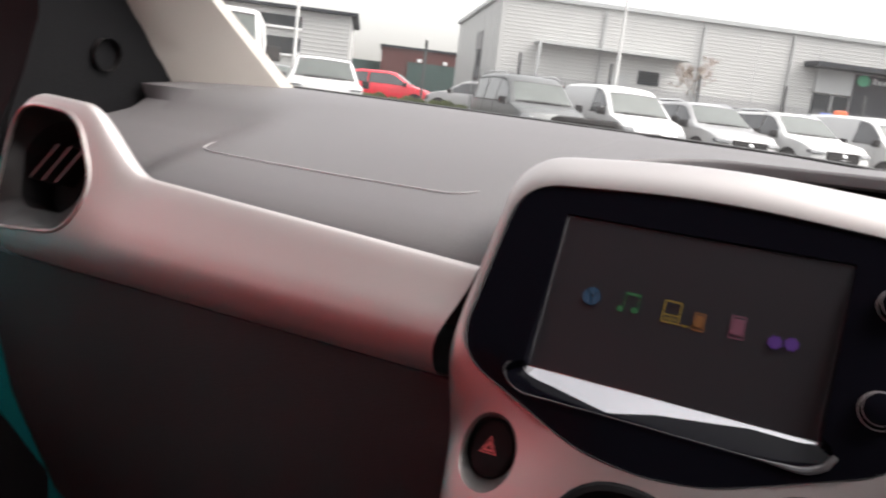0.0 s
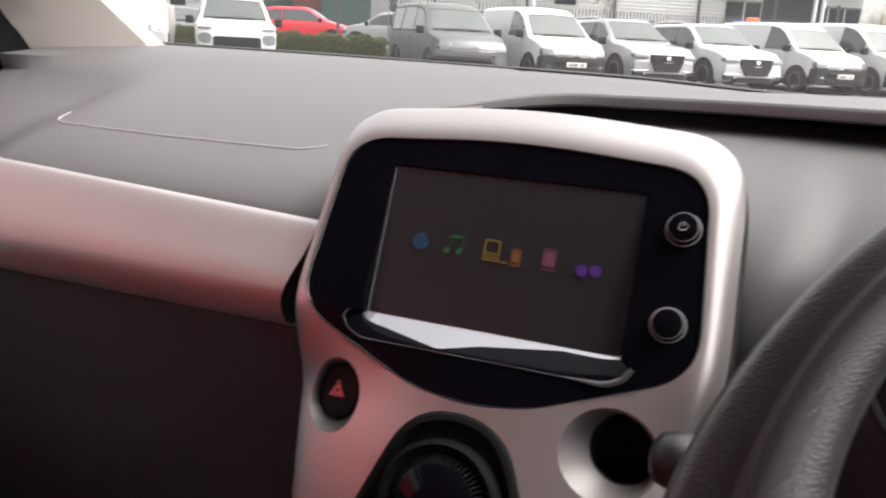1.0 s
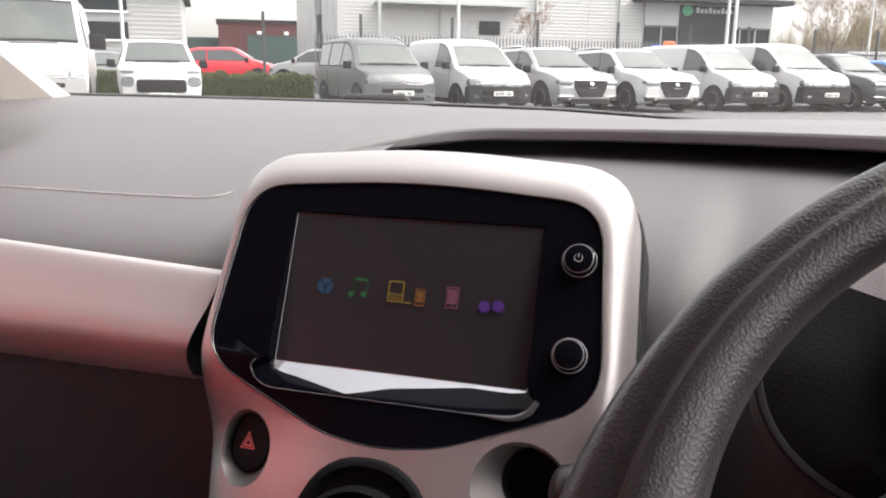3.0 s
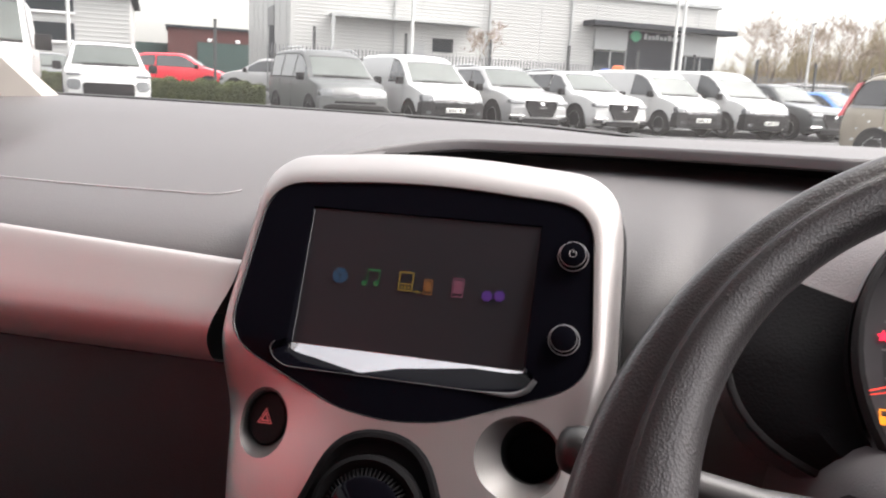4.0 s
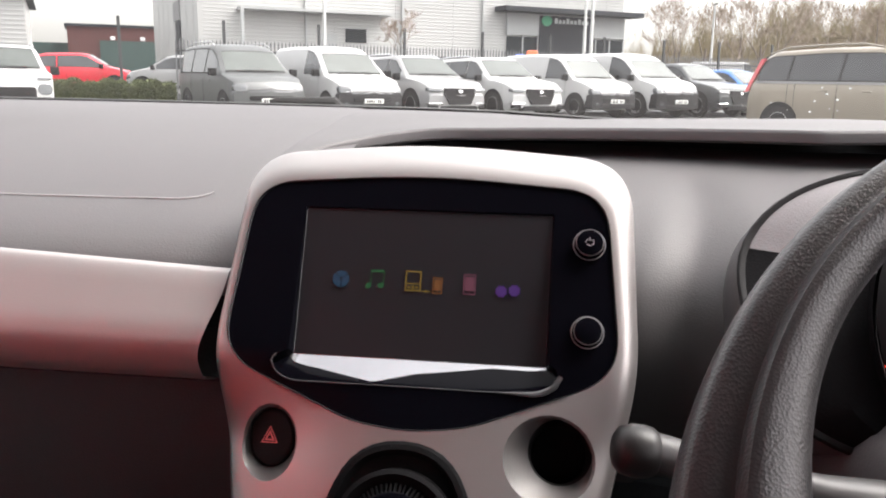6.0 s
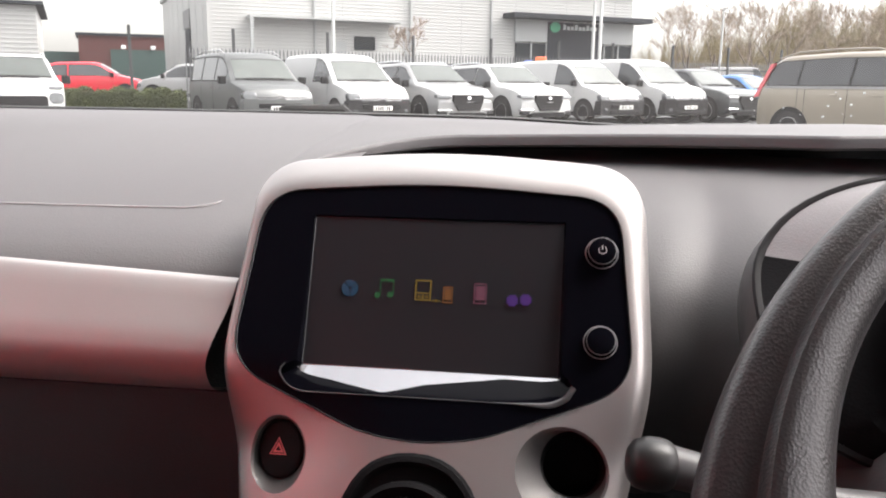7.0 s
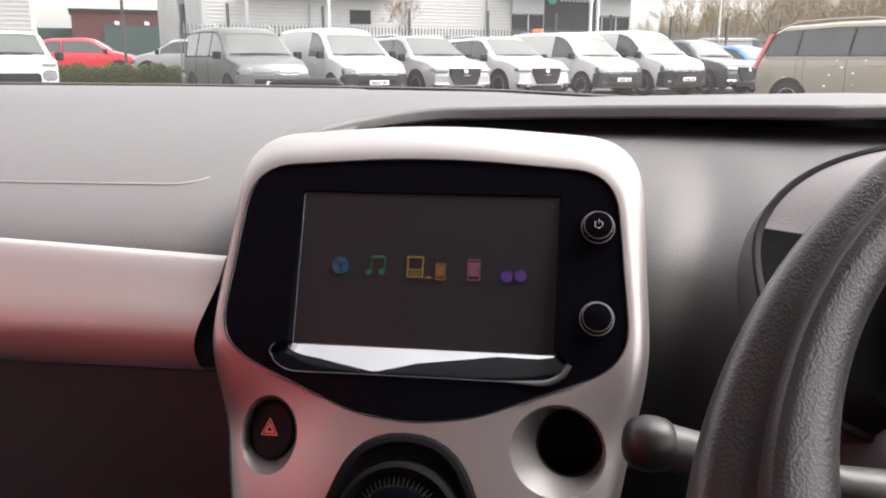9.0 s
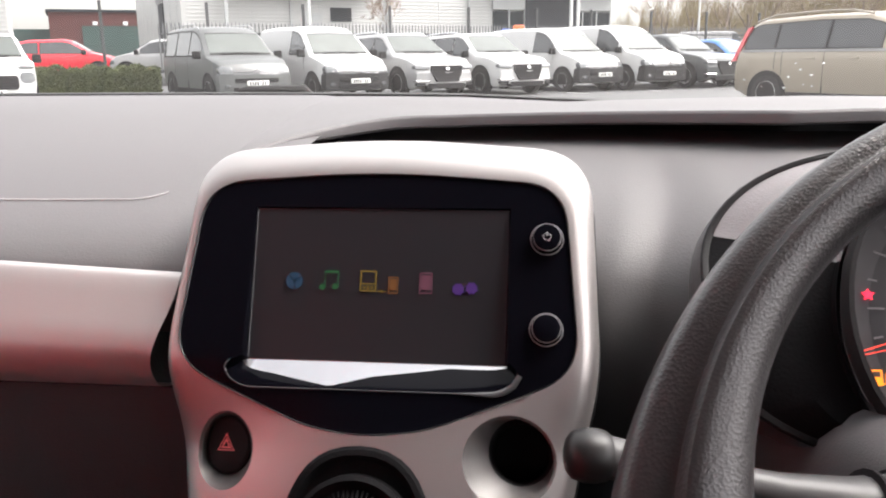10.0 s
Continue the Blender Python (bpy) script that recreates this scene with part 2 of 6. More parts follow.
# ---- the car's cabin ----
def sweep_profile(x, w):
    """The dash's section at x: passenger side (w=0) rolls down to the trim, driver side (w=1) ends in a lip."""
    base_y = 0.60 - 0.34 * x * x
    rise = 0.014 * max(0.0, -x)
    pas = [(base_y, 1.004 + rise), (base_y - 0.10, 1.003 + rise * 0.7), (base_y - 0.20, 0.997 + rise * 0.3), (0.26, 0.984), (0.19, 0.972), (0.14, 0.960), (0.108, 0.952), (0.082, 0.9445), (0.062, 0.9365), (0.048, 0.9285), (0.040, 0.920), (0.037, 0.912), (0.037, 0.905)]
    pas = pas[:4] + [(y + 0.05 * smoothstep(-0.43, -0.50, x), z) for y, z in pas[4:]]
    lip = 0.335 - (0.9 if x > 0 else 5.0) * min(0.3 if x > 0 else 0.18, abs(x)) ** 2
    dz = -0.030 * min(0.36, max(0.0, x))
    fall = 0.046 * max(0.0, x) - rise
    s = smoothstep(-0.01, -0.15, x)

    def on_pad(y, z):
        for (ya, za), (yb, zb) in zip(pas, pas[1:]):
            if yb <= y <= ya:
                return z * (1 - s) + s * (za + (zb - za) * (ya - y) / (ya - yb))
        return z

    zl = on_pad(lip, 0.9990)
    h = 0.004 + 0.006 * smoothstep(-0.17, -0.06, x)
    drv = [(base_y, 1.003 - fall), (base_y - 0.07, 1.003 - fall * 0.6), (base_y - 0.14, on_pad(base_y - 0.14, 1.001))]
    drv += [(lip + d, on_pad(lip + d, z)) for d, z in ((0.08, 1.0), (0.04, 0.9996), (0.008, 0.9992))]
    drv += [(lip + 0.0025, zl), (lip + 0.0006, zl - 0.0016), (lip, zl - 0.003), (lip, zl - h), (lip + 0.004, zl - h - 0.002), (lip + 0.02, zl - h - 0.0035), (lip + 0.10, zl - h - 0.005)]
    drv = drv[:2] + [(y, z - dz) for y, z in drv[2:]]
    return [(a[0] * (1 - w) + b[0] * w, a[1] * (1 - w) + b[1] * w) for a, b in zip(pas, drv)]


dashboard = thing("dashboard", "grey soft-grained dashboard with a satin silver passenger trim band", "dashboard", pose(0, 0.3, 0.9))
bm = bmesh.new()
for x0, x1, n, w in ((-0.66, -0.10, 56, 0.0), (-0.168, 0.73, 160, 1.0)):
    rows = []
    for k in range(n + 1):
        x = x0 + (x1 - x0) * k / n
        sink = 0.0016 * smoothstep(-0.172, -0.155, x) if w == 0.0 else 0.0035 * (1 - smoothstep(-0.168, -0.150, x))
        rows.append([Vector((x, y, z - sink)) for y, z in sweep_profile(x, w)])
    loft(bm, rows, closed=False)
part("upper_pad", bm, M_PAD, dashboard, "mottled grey soft-touch upper pad")

# driver side: the scooped face below the slot
def fine_section(prof):
    """The section with its corners cut three times over."""
    for _ in range(3):
        cut = [prof[0]]
        for a, b in zip(prof, prof[1:]):
            cut += [(a[0] * 0.75 + b[0] * 0.25, a[1] * 0.75 + b[1] * 0.25), (a[0] * 0.25 + b[0] * 0.75, a[1] * 0.25 + b[1] * 0.75)]
        prof = cut + [prof[-1]]
    return prof


bm = bmesh.new()
rows, low = [], []
for k in range(166):
    x = -0.10 + 0.005 * k
    lip = 0.325 - 0.9 * min(0.3, max(0.0, x)) ** 2
    dz = -0.012 * min(0.36, max(0.0, x))
    prof = [(0.11, 0.978), (0.03, 0.974), (0.004, 0.972), (-0.02, 0.968), (-0.06, 0.957), (-0.11, 0.942), (-0.148, 0.924), (-0.174, 0.903), (-0.188, 0.880), (-0.194, 0.857), (-0.195, 0.836), (-0.193, 0.81), (-0.187, 0.78), (-0.175, 0.74)]
    row = []
    for y, z in fine_section(prof):
        fold = 0.158 + 0.022 * smoothstep(0.87, 0.96, z)
        well = 0.017 * smoothstep(fold - 0.020, fold + 0.024, x) * (1 - 1.1 * smoothstep(fold + 0.016, fold + 0.058, x))
        row.append(Vector((x, lip + y + well * smoothstep(0.978, 0.945, z), z - dz)))
    rows.append(row)
    low.append([Vector((x, lip + y, z - dz)) for y, z in ((-0.130, 0.76), (-0.172, 0.742), (-0.16, 0.66), (-0.12, 0.5))])
loft(bm, rows, closed=False)
part("driver_fascia", bm, M_PAD, dashboard, "scooped grey fascia below a shadowed slot")
bm = bmesh.new()
loft(bm, low, closed=False)
part("lower_fascia", bm, M_LOWER, dashboard, "black lower fascia behind the wheel")

# airbag seam: a fine raised bead, its highlight put into a pale colour
bm = bmesh.new()
def pad_height(x, y):
    prof = sweep_profile(x, 0.0)
    for (ya, za), (yb, zb) in zip(prof, prof[1:]):
        if yb <= y <= ya:
            return za + (zb - za) * (ya - y) / (ya - yb)
    return prof[-1][1]


flat_pts = [(-0.425 + 0.030 * math.cos(radians(a)), 0.158 + 0.042 * math.sin(radians(a))) for a in range(190, 271, 8)]
flat_pts += [(-0.425 + 0.222 * k / 24, 0.116 - 0.002 * math.sin(math.pi * k / 24)) for k in range(1, 25)]
flat_pts += [(-0.203 + 0.03 * math.sin(radians(a)), 0.146 - 0.03 * math.cos(radians(a))) for a in range(10, 61, 10)]
tube(bm, [(x, y, pad_height(x, y) + 0.0004) for x, y in flat_pts], [0.0008 * min(1.0, 0.35 + 0.2 * k, 0.55 + 0.15 * (len(flat_pts) - 1 - k)) for k in range(len(flat_pts))], 6)
part("airbag_seam", bm, M_SEAM, dashboard, "faint moulded airbag cover seam")

# silver band across the passenger side, swelling up round the side vent
BAND = [(0.036, 0.9305), (0.033, 0.9322), (0.030, 0.9325), (0.0275, 0.9322), (0.025, 0.931), (0.020, 0.9245), (0.015, 0.916), (0.0105, 0.908), (0.0060, 0.900), (0.0034, 0.8945), (0.0015, 0.889), (0.0003, 0.8845), (0.000, 0.880), (0.0005, 0.875), (0.0022, 0.869), (0.0055, 0.862), (0.011, 0.856), (0.020, 0.851), (0.034, 0.848)]


def band_profile(x):
    up = 0.046 * (-0.13 - x) - 0.0085 + 0.047 * smoothstep(-0.405, -0.480, x) - 0.030 * smoothstep(-0.525, -0.585, x)
    t = min(1.0, max(0.0, (-0.540 - x) / 0.034))
    wrap = 0.030 * (1 - math.sqrt(max(0.0, 1 - t * t)))
    return [(y + wrap, z + up * smoothstep(0.872, 0.93, z)) for y, z in BAND]


def band_y(x, z):
    prof = band_profile(x)[3:]
    for (ya, za), (yb, zb) in zip(prof, prof[1:]):
        if zb <= z <= za:
            return ya + (yb - ya) * (za - z) / (za - zb)
    return prof[0][0] if z > prof[0][1] else 0.01


VENT = Plane((-0.522, 0.012, 0.932), 19, 2)
v_in = rounded([(-0.040, -0.058, 0.016), (0.055, -0.047, 0.05), (0.076, -0.008, 0.05), (0.045, 0.048, 0.04), (-0.036, 0.052, 0.04)], 8)


def on_band(outline, d=0.0):
    return [Vector((-0.522 + u, band_y(-0.522 + u, 0.932 + 0.9455 * v) - d, 0.932 + 0.9455 * v)) for u, v in outline]


def inside(pt, poly):
    hit = False
    for k in range(len(poly)):
        (xa, ya), (xb, yb) = poly[k - 1], poly[k]
        if (ya > pt[1]) != (yb > pt[1]) and pt[0] < (xb - xa) * (pt[1] - ya) / (yb - ya) + xa:
            hit = not hit
    return hit


bm = bmesh.new()
rows = []
for x in [-0.5735 + 0.0016 * k for k in range(105)] + [-0.405 + 0.28 * k / 50 for k in range(51)]:
    prof = band_profile(x)
    fine = fine_section(prof)
    trim = 0.013 * max(0.0, (x + 0.17) / 0.045)
    rows.append([Vector((x - trim * smoothstep(0.922, 0.868, z), y, z)) for y, z in fine])
loft(bm, rows, closed=False)
gap = offset(v_in, 0.0005)
doomed = []
for f in bm.faces:
    c = f.calc_center_median()
    if c.x < -0.43 and c.y < 0.04 and inside((c.x + 0.522, (c.z - 0.932) / 0.9455), gap):
        doomed.append(f)
bmesh.ops.delete(bm, geom=doomed, context="FACES")
part("trim_band", bm, M_BAND, dashboard, "satin silver decorative band")

# lower dash and glovebox
bm = bmesh.new()
rows = []
for k in range(34):
    x = -0.605 + k * 0.0158
    rows.append([Vector((x, 0.07, 0.870)), Vector((x, 0.040, 0.856)), Vector((x, 0.030, 0.846)), Vector((x, 0.036, 0.80)), Vector((x, 0.06, 0.70)), Vector((x, 0.11, 0.58)), Vector((x, 0.20, 0.45)), Vector((x, 0.35, 0.35))])
loft(bm, rows, closed=False)
part("glovebox_panel", bm, M_LOWER, dashboard, "unlit black glovebox panel")

# side vent in its silver surround
vent = thing("air_vent", "round black air vent in a silver surround at the dash end", "air vent", pose(-0.535, 0.02, 0.93))
bm = bmesh.new()
loft(bm, [on_band(offset(v_in, 0.0034), -0.0008), on_band(offset(v_in, 0.0028), 0.0008), on_band(offset(v_in, 0.0012), 0.0018), on_band(v_in, 0.0012), on_band(offset(v_in, -0.0006), -0.003)])
part("bead", bm, M_SILVER, vent, "bright rolled edge")
bm = bmesh.new()
port = []
for u, v in v_in:
    a = math.atan2(v - 0.004, u - 0.006)
    port.append((0.006 + 0.041 * math.cos(a), 0.004 + 0.041 * math.sin(a)))
mid_in = [(a[0] * 0.45 + b[0] * 0.55, a[1] * 0.45 + b[1] * 0.55) for a, b in zip(v_in, port)]
loft(bm, [on_band(offset(v_in, -0.0004), -0.002), VENT.ring(mid_in, -0.013), VENT.ring(port, -0.020)])
part("funnel", bm, M_STALK, vent, "dark grey funnel")
bm = bmesh.new()
loft(bm, [VENT.ring(port, -0.020), VENT.ring(port, -0.050, 0.9, (0.006, 0.004))], cap1=True)
part("duct", bm, M_BLACK, vent)
for k in range(3):
    bm = bmesh.new()
    loft(bm, [[VENT.at(-0.010 + 0.015 * k + a + 0.010 * s, 0.016 * s + 0.008, -0.020 + b) for a, b in ((-0.0016, 0), (0.0016, 0), (0.0016, -0.018), (-0.0016, -0.018))] for s in (-1, 1)], cap0=True, cap1=True)
    part("louvre", bm, M_STALK, vent)

# ---- the centre display unit ----
C = Plane((0, -0.0092, 0.8839), 28.6)
unit = thing("infotainment_unit", "silver-framed centre console pod with a dark touchscreen", "infotainment screen", pose(0, 0, 0.88))
face = rounded([(-0.119, 0.1362, 0.036), (0, 0.1472, 0.6), (0.1280, 0.1375, 0.040), (0.1332, 0.0, 0.2), (0.112, -0.10, 0.2), (0.08, -0.26, 0.03), (-0.08, -0.26, 0.03), (-0.108, -0.10, 0.2), (-0.1275, 0.0, 0.2)], 9)
crest = rounded([(-0.1115, 0.1100, 0.031), (0, 0.1185, 0.6), (0.1135, 0.1100, 0.031), (0.1225, 0.0, 0.2), (0.1015, -0.10, 0.2), (0.074, -0.26, 0.03), (-0.074, -0.26, 0.03), (-0.1015, -0.10, 0.2), (-0.1205, 0.0, 0.2)], 9)
bez = rounded([(-0.1095, 0.1085, 0.030), (0, 0.1168, 0.6), (0.1112, 0.1085, 0.030), (0.1205, -0.004, 0.034), (0.035, -0.038, 0.10), (0.0, -0.0425, 0.12), (-0.035, -0.038, 0.10), (-0.1180, -0.003, 0.034)], 9)
cuts = [max(1, math.ceil(math.dist(crest[i], crest[(i + 1) % len(crest)]) / 0.008)) for i in range(len(crest))]


def divided(outline, counts):
    """The outline with every side cut into the given number of pieces."""
    out = []
    for i, m in enumerate(counts):
        a, b = outline[i], outline[(i + 1) % len(outline)]
        out += [(a[0] + (b[0] - a[0]) * q / m, a[1] + (b[1] - a[1]) * q / m) for q in range(m)]
    return out


face, crest = divided(face, cuts), divided(crest, cuts)
haz = circle(-0.0845, -0.0525, 0.0185, 0.0225)
sock = circle(0.0815, -0.0520, 0.0262, 0.0250)
hvac = rounded([(-0.030, -0.047, 0.045), (0.026, -0.047, 0.045), (0.055, -0.12, 0.05), (0.05, -0.2, 0.03), (-0.055, -0.2, 0.03), (-0.06, -0.12, 0.03)], 6)
bm = bmesh.new()
sheet_with_holes(bm, C, 0.0, [crest, bez, haz, sock, hvac])
for _ in range(4):
    long_edges = [e for e in bm.edges if len(e.link_faces) == 2 and e.calc_length() > 0.010]
    bmesh.ops.subdivide_edges(bm, edges=long_edges, cuts=1)
    bmesh.ops.triangulate(bm, faces=bm.faces)
    bmesh.ops.beautify_fill(bm, faces=bm.faces, edges=[e for e in bm.edges if len(e.link_faces) == 2])
steps = [(0.25, 0.0008), (0.5, 0.0035), (0.75, 0.0085), (0.92, 0.0150), (1.0, 0.0220)]
loft(bm, [C.ring(crest, 0.0)] + [[C.at(a[0] + (b[0] - a[0]) * t, a[1] + (b[1] - a[1]) * t, -d) for a, b in zip(crest, face)] for t, d in steps] + [C.ring(offset(face, 0.001), -0.034), C.ring(offset(face, 0.002), -0.055)])
bmesh.ops.remove_doubles(bm, verts=bm.verts, dist=0.0002)
frame_ob = part("frame", bm, M_SILVER, unit, "satin silver frame with rounded shoulders", smooth=50)
bm = bmesh.new()
loft(bm, [C.ring(offset(face, -0.001), -0.054), C.ring(offset(face, 0.004), -0.058), C.ring(offset(face, 0.006), -0.10), C.ring(offset(face, 0.008), -0.20)])
part("pod_body", bm, M_BLACK, unit, "black plastic pod sides")

# glossy bezel with the recessed display
scr = rounded([(-0.0755, 0.0015, 0.001), (0.0775, 0.0015, 0.001), (0.0775, 0.006, 0.001), (0.0785, 0.0925, 0.0015), (-0.0755, 0.0925, 0.0015), (-0.0755, 0.006, 0.001)], 3)


def lip_v(u):
    """The lower edge of the ledge, turned up at its rounded ends."""
    return -0.0168 + 0.0088 * max(0.0, (abs(u) - 0.068) / 0.0187) ** 2.4


low_edge = [(u, lip_v(u)) for u in [-0.0865 + 0.173 * k / 48 for k in range(49)]]
shelf = low_edge + [(0.0835, -0.0010), (0.0795, 0.0022), (0.0795, 0.0936), (-0.0764, 0.0936), (-0.0764, 0.0022), (-0.0835, -0.0010)]


def screen_ring(outline, lift=0.0):
    """The display leans forward inside its recess, deepest at the bottom edge."""
    return [C.at(u, v, -0.0022 - 0.0088 * (1 - v / 0.0925) + lift) for u, v in outline]


bm = bmesh.new()
sheet_with_holes(bm, C, -0.001, [offset(bez, -0.001), shelf])
loft(bm, [C.ring(offset(bez, -0.001), -0.001), C.ring(bez, -0.004), C.ring(bez, -0.012)])
bezel = part("bezel", bm, M_GLOSS, unit, "piano-black glossy bezel")
bm = bmesh.new()
loft(bm, [C.ring(bez, -0.0005), C.ring(offset(bez, -0.0005), 0.0003), C.ring(offset(bez, -0.0011), -0.0012)])
part("edge_bead", bm, M_BEAD, bezel, "thin bright edge line")
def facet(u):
    """Where the patch drawn as a reflection on the ledge begins, from its rim (0) to the glass (1)."""
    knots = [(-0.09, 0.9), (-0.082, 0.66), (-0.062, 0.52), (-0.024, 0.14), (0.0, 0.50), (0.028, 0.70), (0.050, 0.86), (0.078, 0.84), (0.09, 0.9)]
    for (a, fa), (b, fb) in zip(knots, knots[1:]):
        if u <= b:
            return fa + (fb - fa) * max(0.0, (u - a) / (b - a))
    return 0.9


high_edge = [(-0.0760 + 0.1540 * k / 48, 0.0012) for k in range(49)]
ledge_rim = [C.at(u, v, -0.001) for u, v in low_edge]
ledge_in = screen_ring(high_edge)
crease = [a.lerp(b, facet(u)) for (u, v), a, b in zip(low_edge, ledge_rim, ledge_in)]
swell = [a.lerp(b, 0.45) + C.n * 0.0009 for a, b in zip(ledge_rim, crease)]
# upper patch: the ledge's reflection, set in as its own bright metal facet
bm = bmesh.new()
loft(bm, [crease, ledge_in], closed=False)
part("display_recess", bm, M_SHELF, bezel, "bright metal facet drawn as a reflection on the ledge")
bm = bmesh.new()
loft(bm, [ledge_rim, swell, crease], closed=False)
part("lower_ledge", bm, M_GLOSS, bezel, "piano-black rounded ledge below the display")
bm = bmesh.new()
lip = [(-0.0830, -0.0012), (-0.0850, -0.0032), (-0.0862, -0.0058)] + low_edge[1:-1] + [(0.0862, -0.0058)]
tube(bm, [C.at(u, v + 0.0006, -0.0002) for u, v in lip], [0.00028 + 0.0002 * smoothstep(-0.05, -0.08, u) + 0.0017 * smoothstep(0.045, 0.080, u) * smoothstep(0.001, -0.008, v) for u, v in lip], 8)
part("ledge_lip", bm, M_LIP, bezel, "bright rounded lip of the ledge")
bm = bmesh.new()
top_wall = [(0.0795, 0.0022), (0.0795, 0.0936), (-0.0764, 0.0936), (-0.0764, 0.0022)]
loft(bm, [C.ring(top_wall, -0.001), screen_ring([(0.0778, 0.0012), (0.0787, 0.0928), (-0.0758, 0.0928), (-0.0758, 0.0012)])], closed=False)
for e, q in ((-1, 0), (1, 48)):
    edge = [C.at(*low_edge[q], -0.001), C.at(e * 0.0835, -0.0010, -0.001), C.at(0.0795 if e > 0 else -0.0764, 0.0022, -0.001), ledge_in[q]]
    bm.faces.new([bm.verts.new(p) for p in edge])
part("recess_wall", bm, M_GLOSS, bezel, "glossy black recess sides")
bm = bmesh.new()
loft(bm, [screen_ring(offset(scr, 0.0004), 0.0002), screen_ring(offset(scr, 0.0001), 0.0005), screen_ring(offset(scr, -0.0002), -0.0002)])
part("display_edge", bm, M_CHROME, bezel, "fine bright edge round the display")
bm = bmesh.new()
loft(bm, [screen_ring(scr)], cap0=True)
screen = part("display", bm, M_SCREEN, unit, "dark switched-off touchscreen", smooth=0)


def flat(plane, n, loops, parent, name, mat, label=""):
    bm = bmesh.new()
    for lp in loops:
        vs = [bm.verts.new(plane.at(u, v, n)) for u, v in lp]
        bm.faces.new(vs)
    return part(name, bm, mat, parent, label, smooth=0)


def ring_mark(plane, n, cu, cv, r0, r1, a0, a1, parent, name, mat, seg=20):
    bm = bmesh.new()
    rows = []
    for k in range(seg + 1):
        a = radians(a0 + (a1 - a0) * k / seg)
        rows.append([plane.at(cu + r * math.cos(a), cv + r * math.sin(a), n) for r in (r0, r1)])
    loft(bm, rows, closed=False)
    return part(name, bm, mat, parent, smooth=0)


# dim icons on the display
SC = Plane(C.at(0, 0, -0.0110), 23.2)
M_ICON = {n: glow("icon_" + n, c, 0.034) for n, c in (("blue", (0.05, 0.25, 0.5)), ("green", (0.05, 0.5, 0.15)), ("amber", (0.95, 0.62, 0.08)), ("orange", (0.95, 0.36, 0.08)), ("pink", (0.8, 0.25, 0.4)), ("violet", (0.35, 0.1, 0.9)))}


def rect(u0, u1, v0, v1):
    return [(u0, v0), (u1, v0), (u1, v1), (u0, v1)]


lift = 0.0010


def moved(loops, du, dv=0.0):
    return [[(u + du, v + dv) for u, v in lp] for lp in loops]


def outline_box(u0, u1, v0, v1, w):
    return [rect(u0, u1, v0, v0 + w), rect(u0, u1, v1 - w, v1), rect(u0, u0 + w, v0 + w, v1 - w), rect(u1 - w, u1, v0 + w, v1 - w)]


def gear(cu, cv):
    return [(cu + (0.0042 if k % 2 else 0.0029) * math.cos(math.pi * k / 8), cv + (0.0042 if k % 2 else 0.0029) * math.sin(math.pi * k / 8)) for k in range(16)]


globe = [[(-0.0515 + 0.0052 * math.cos(radians(a)) * f, 0.0485 + 0.0052 * math.sin(radians(a)) * f) for a, f in [(q, 1.0) for q in range(a0, a1 + 1, 10)] + [(a1, 0.25), (a0, 0.25)]] for a0, a1 in ((-80, 30), (40, 130), (140, 270))]
flat(SC, lift, moved(globe, 0.0015), screen, "blue_icon", M_ICON["blue"], "dim blue globe icon")
quavers = [circle(-0.0345, 0.0450, 0.0019, n=12), circle(-0.0265, 0.0455, 0.0019, n=12), rect(-0.0332, -0.0326, 0.045, 0.0545), rect(-0.0252, -0.0246, 0.0455, 0.055), rect(-0.0332, -0.0246, 0.0535, 0.0552)]
flat(SC, lift, moved(quavers, 0.0018), screen, "green_icon", M_ICON["green"], "dim green music note icon")
player = outline_box(-0.0115, -0.0015, 0.0428, 0.0555, 0.0010) + [rect(-0.0105, -0.0025, 0.0470, 0.0478), circle(-0.0088, 0.0452, 0.0009, n=8), circle(-0.0042, 0.0452, 0.0009, n=8), rect(-0.0072, -0.0058, 0.0440, 0.0464), rect(-0.0010, 0.0044, 0.0428, 0.0434), circle(0.0017, 0.0431, 0.0009, n=8)]
flat(SC, lift, moved(player, 0.0018), screen, "amber_icon", M_ICON["amber"], "dim amber radio icon")
handset = outline_box(0.0050, 0.0110, 0.0418, 0.0520, 0.0007) + [rect(0.0061, 0.0099, 0.0440, 0.0506), circle(0.0080, 0.0432, 0.0005, n=8)]
flat(SC, lift, moved(handset, 0.0024), screen, "orange_icon", M_ICON["orange"], "dim orange phone icon")
slab = outline_box(0.0235, 0.0312, 0.0422, 0.0548, 0.0007) + [rect(0.0246, 0.0301, 0.0446, 0.0532), circle(0.02735, 0.0436, 0.0005, n=8)]
flat(SC, lift, moved(slab, 0.0026), screen, "pink_icon", M_ICON["pink"], "dim pink phone icon")
flat(SC, lift, moved([gear(0.0453, 0.0422), gear(0.0532, 0.0430)], 0.0040, 0.0030), screen, "violet_icon", M_ICON["violet"], "dim violet linked gears icon")

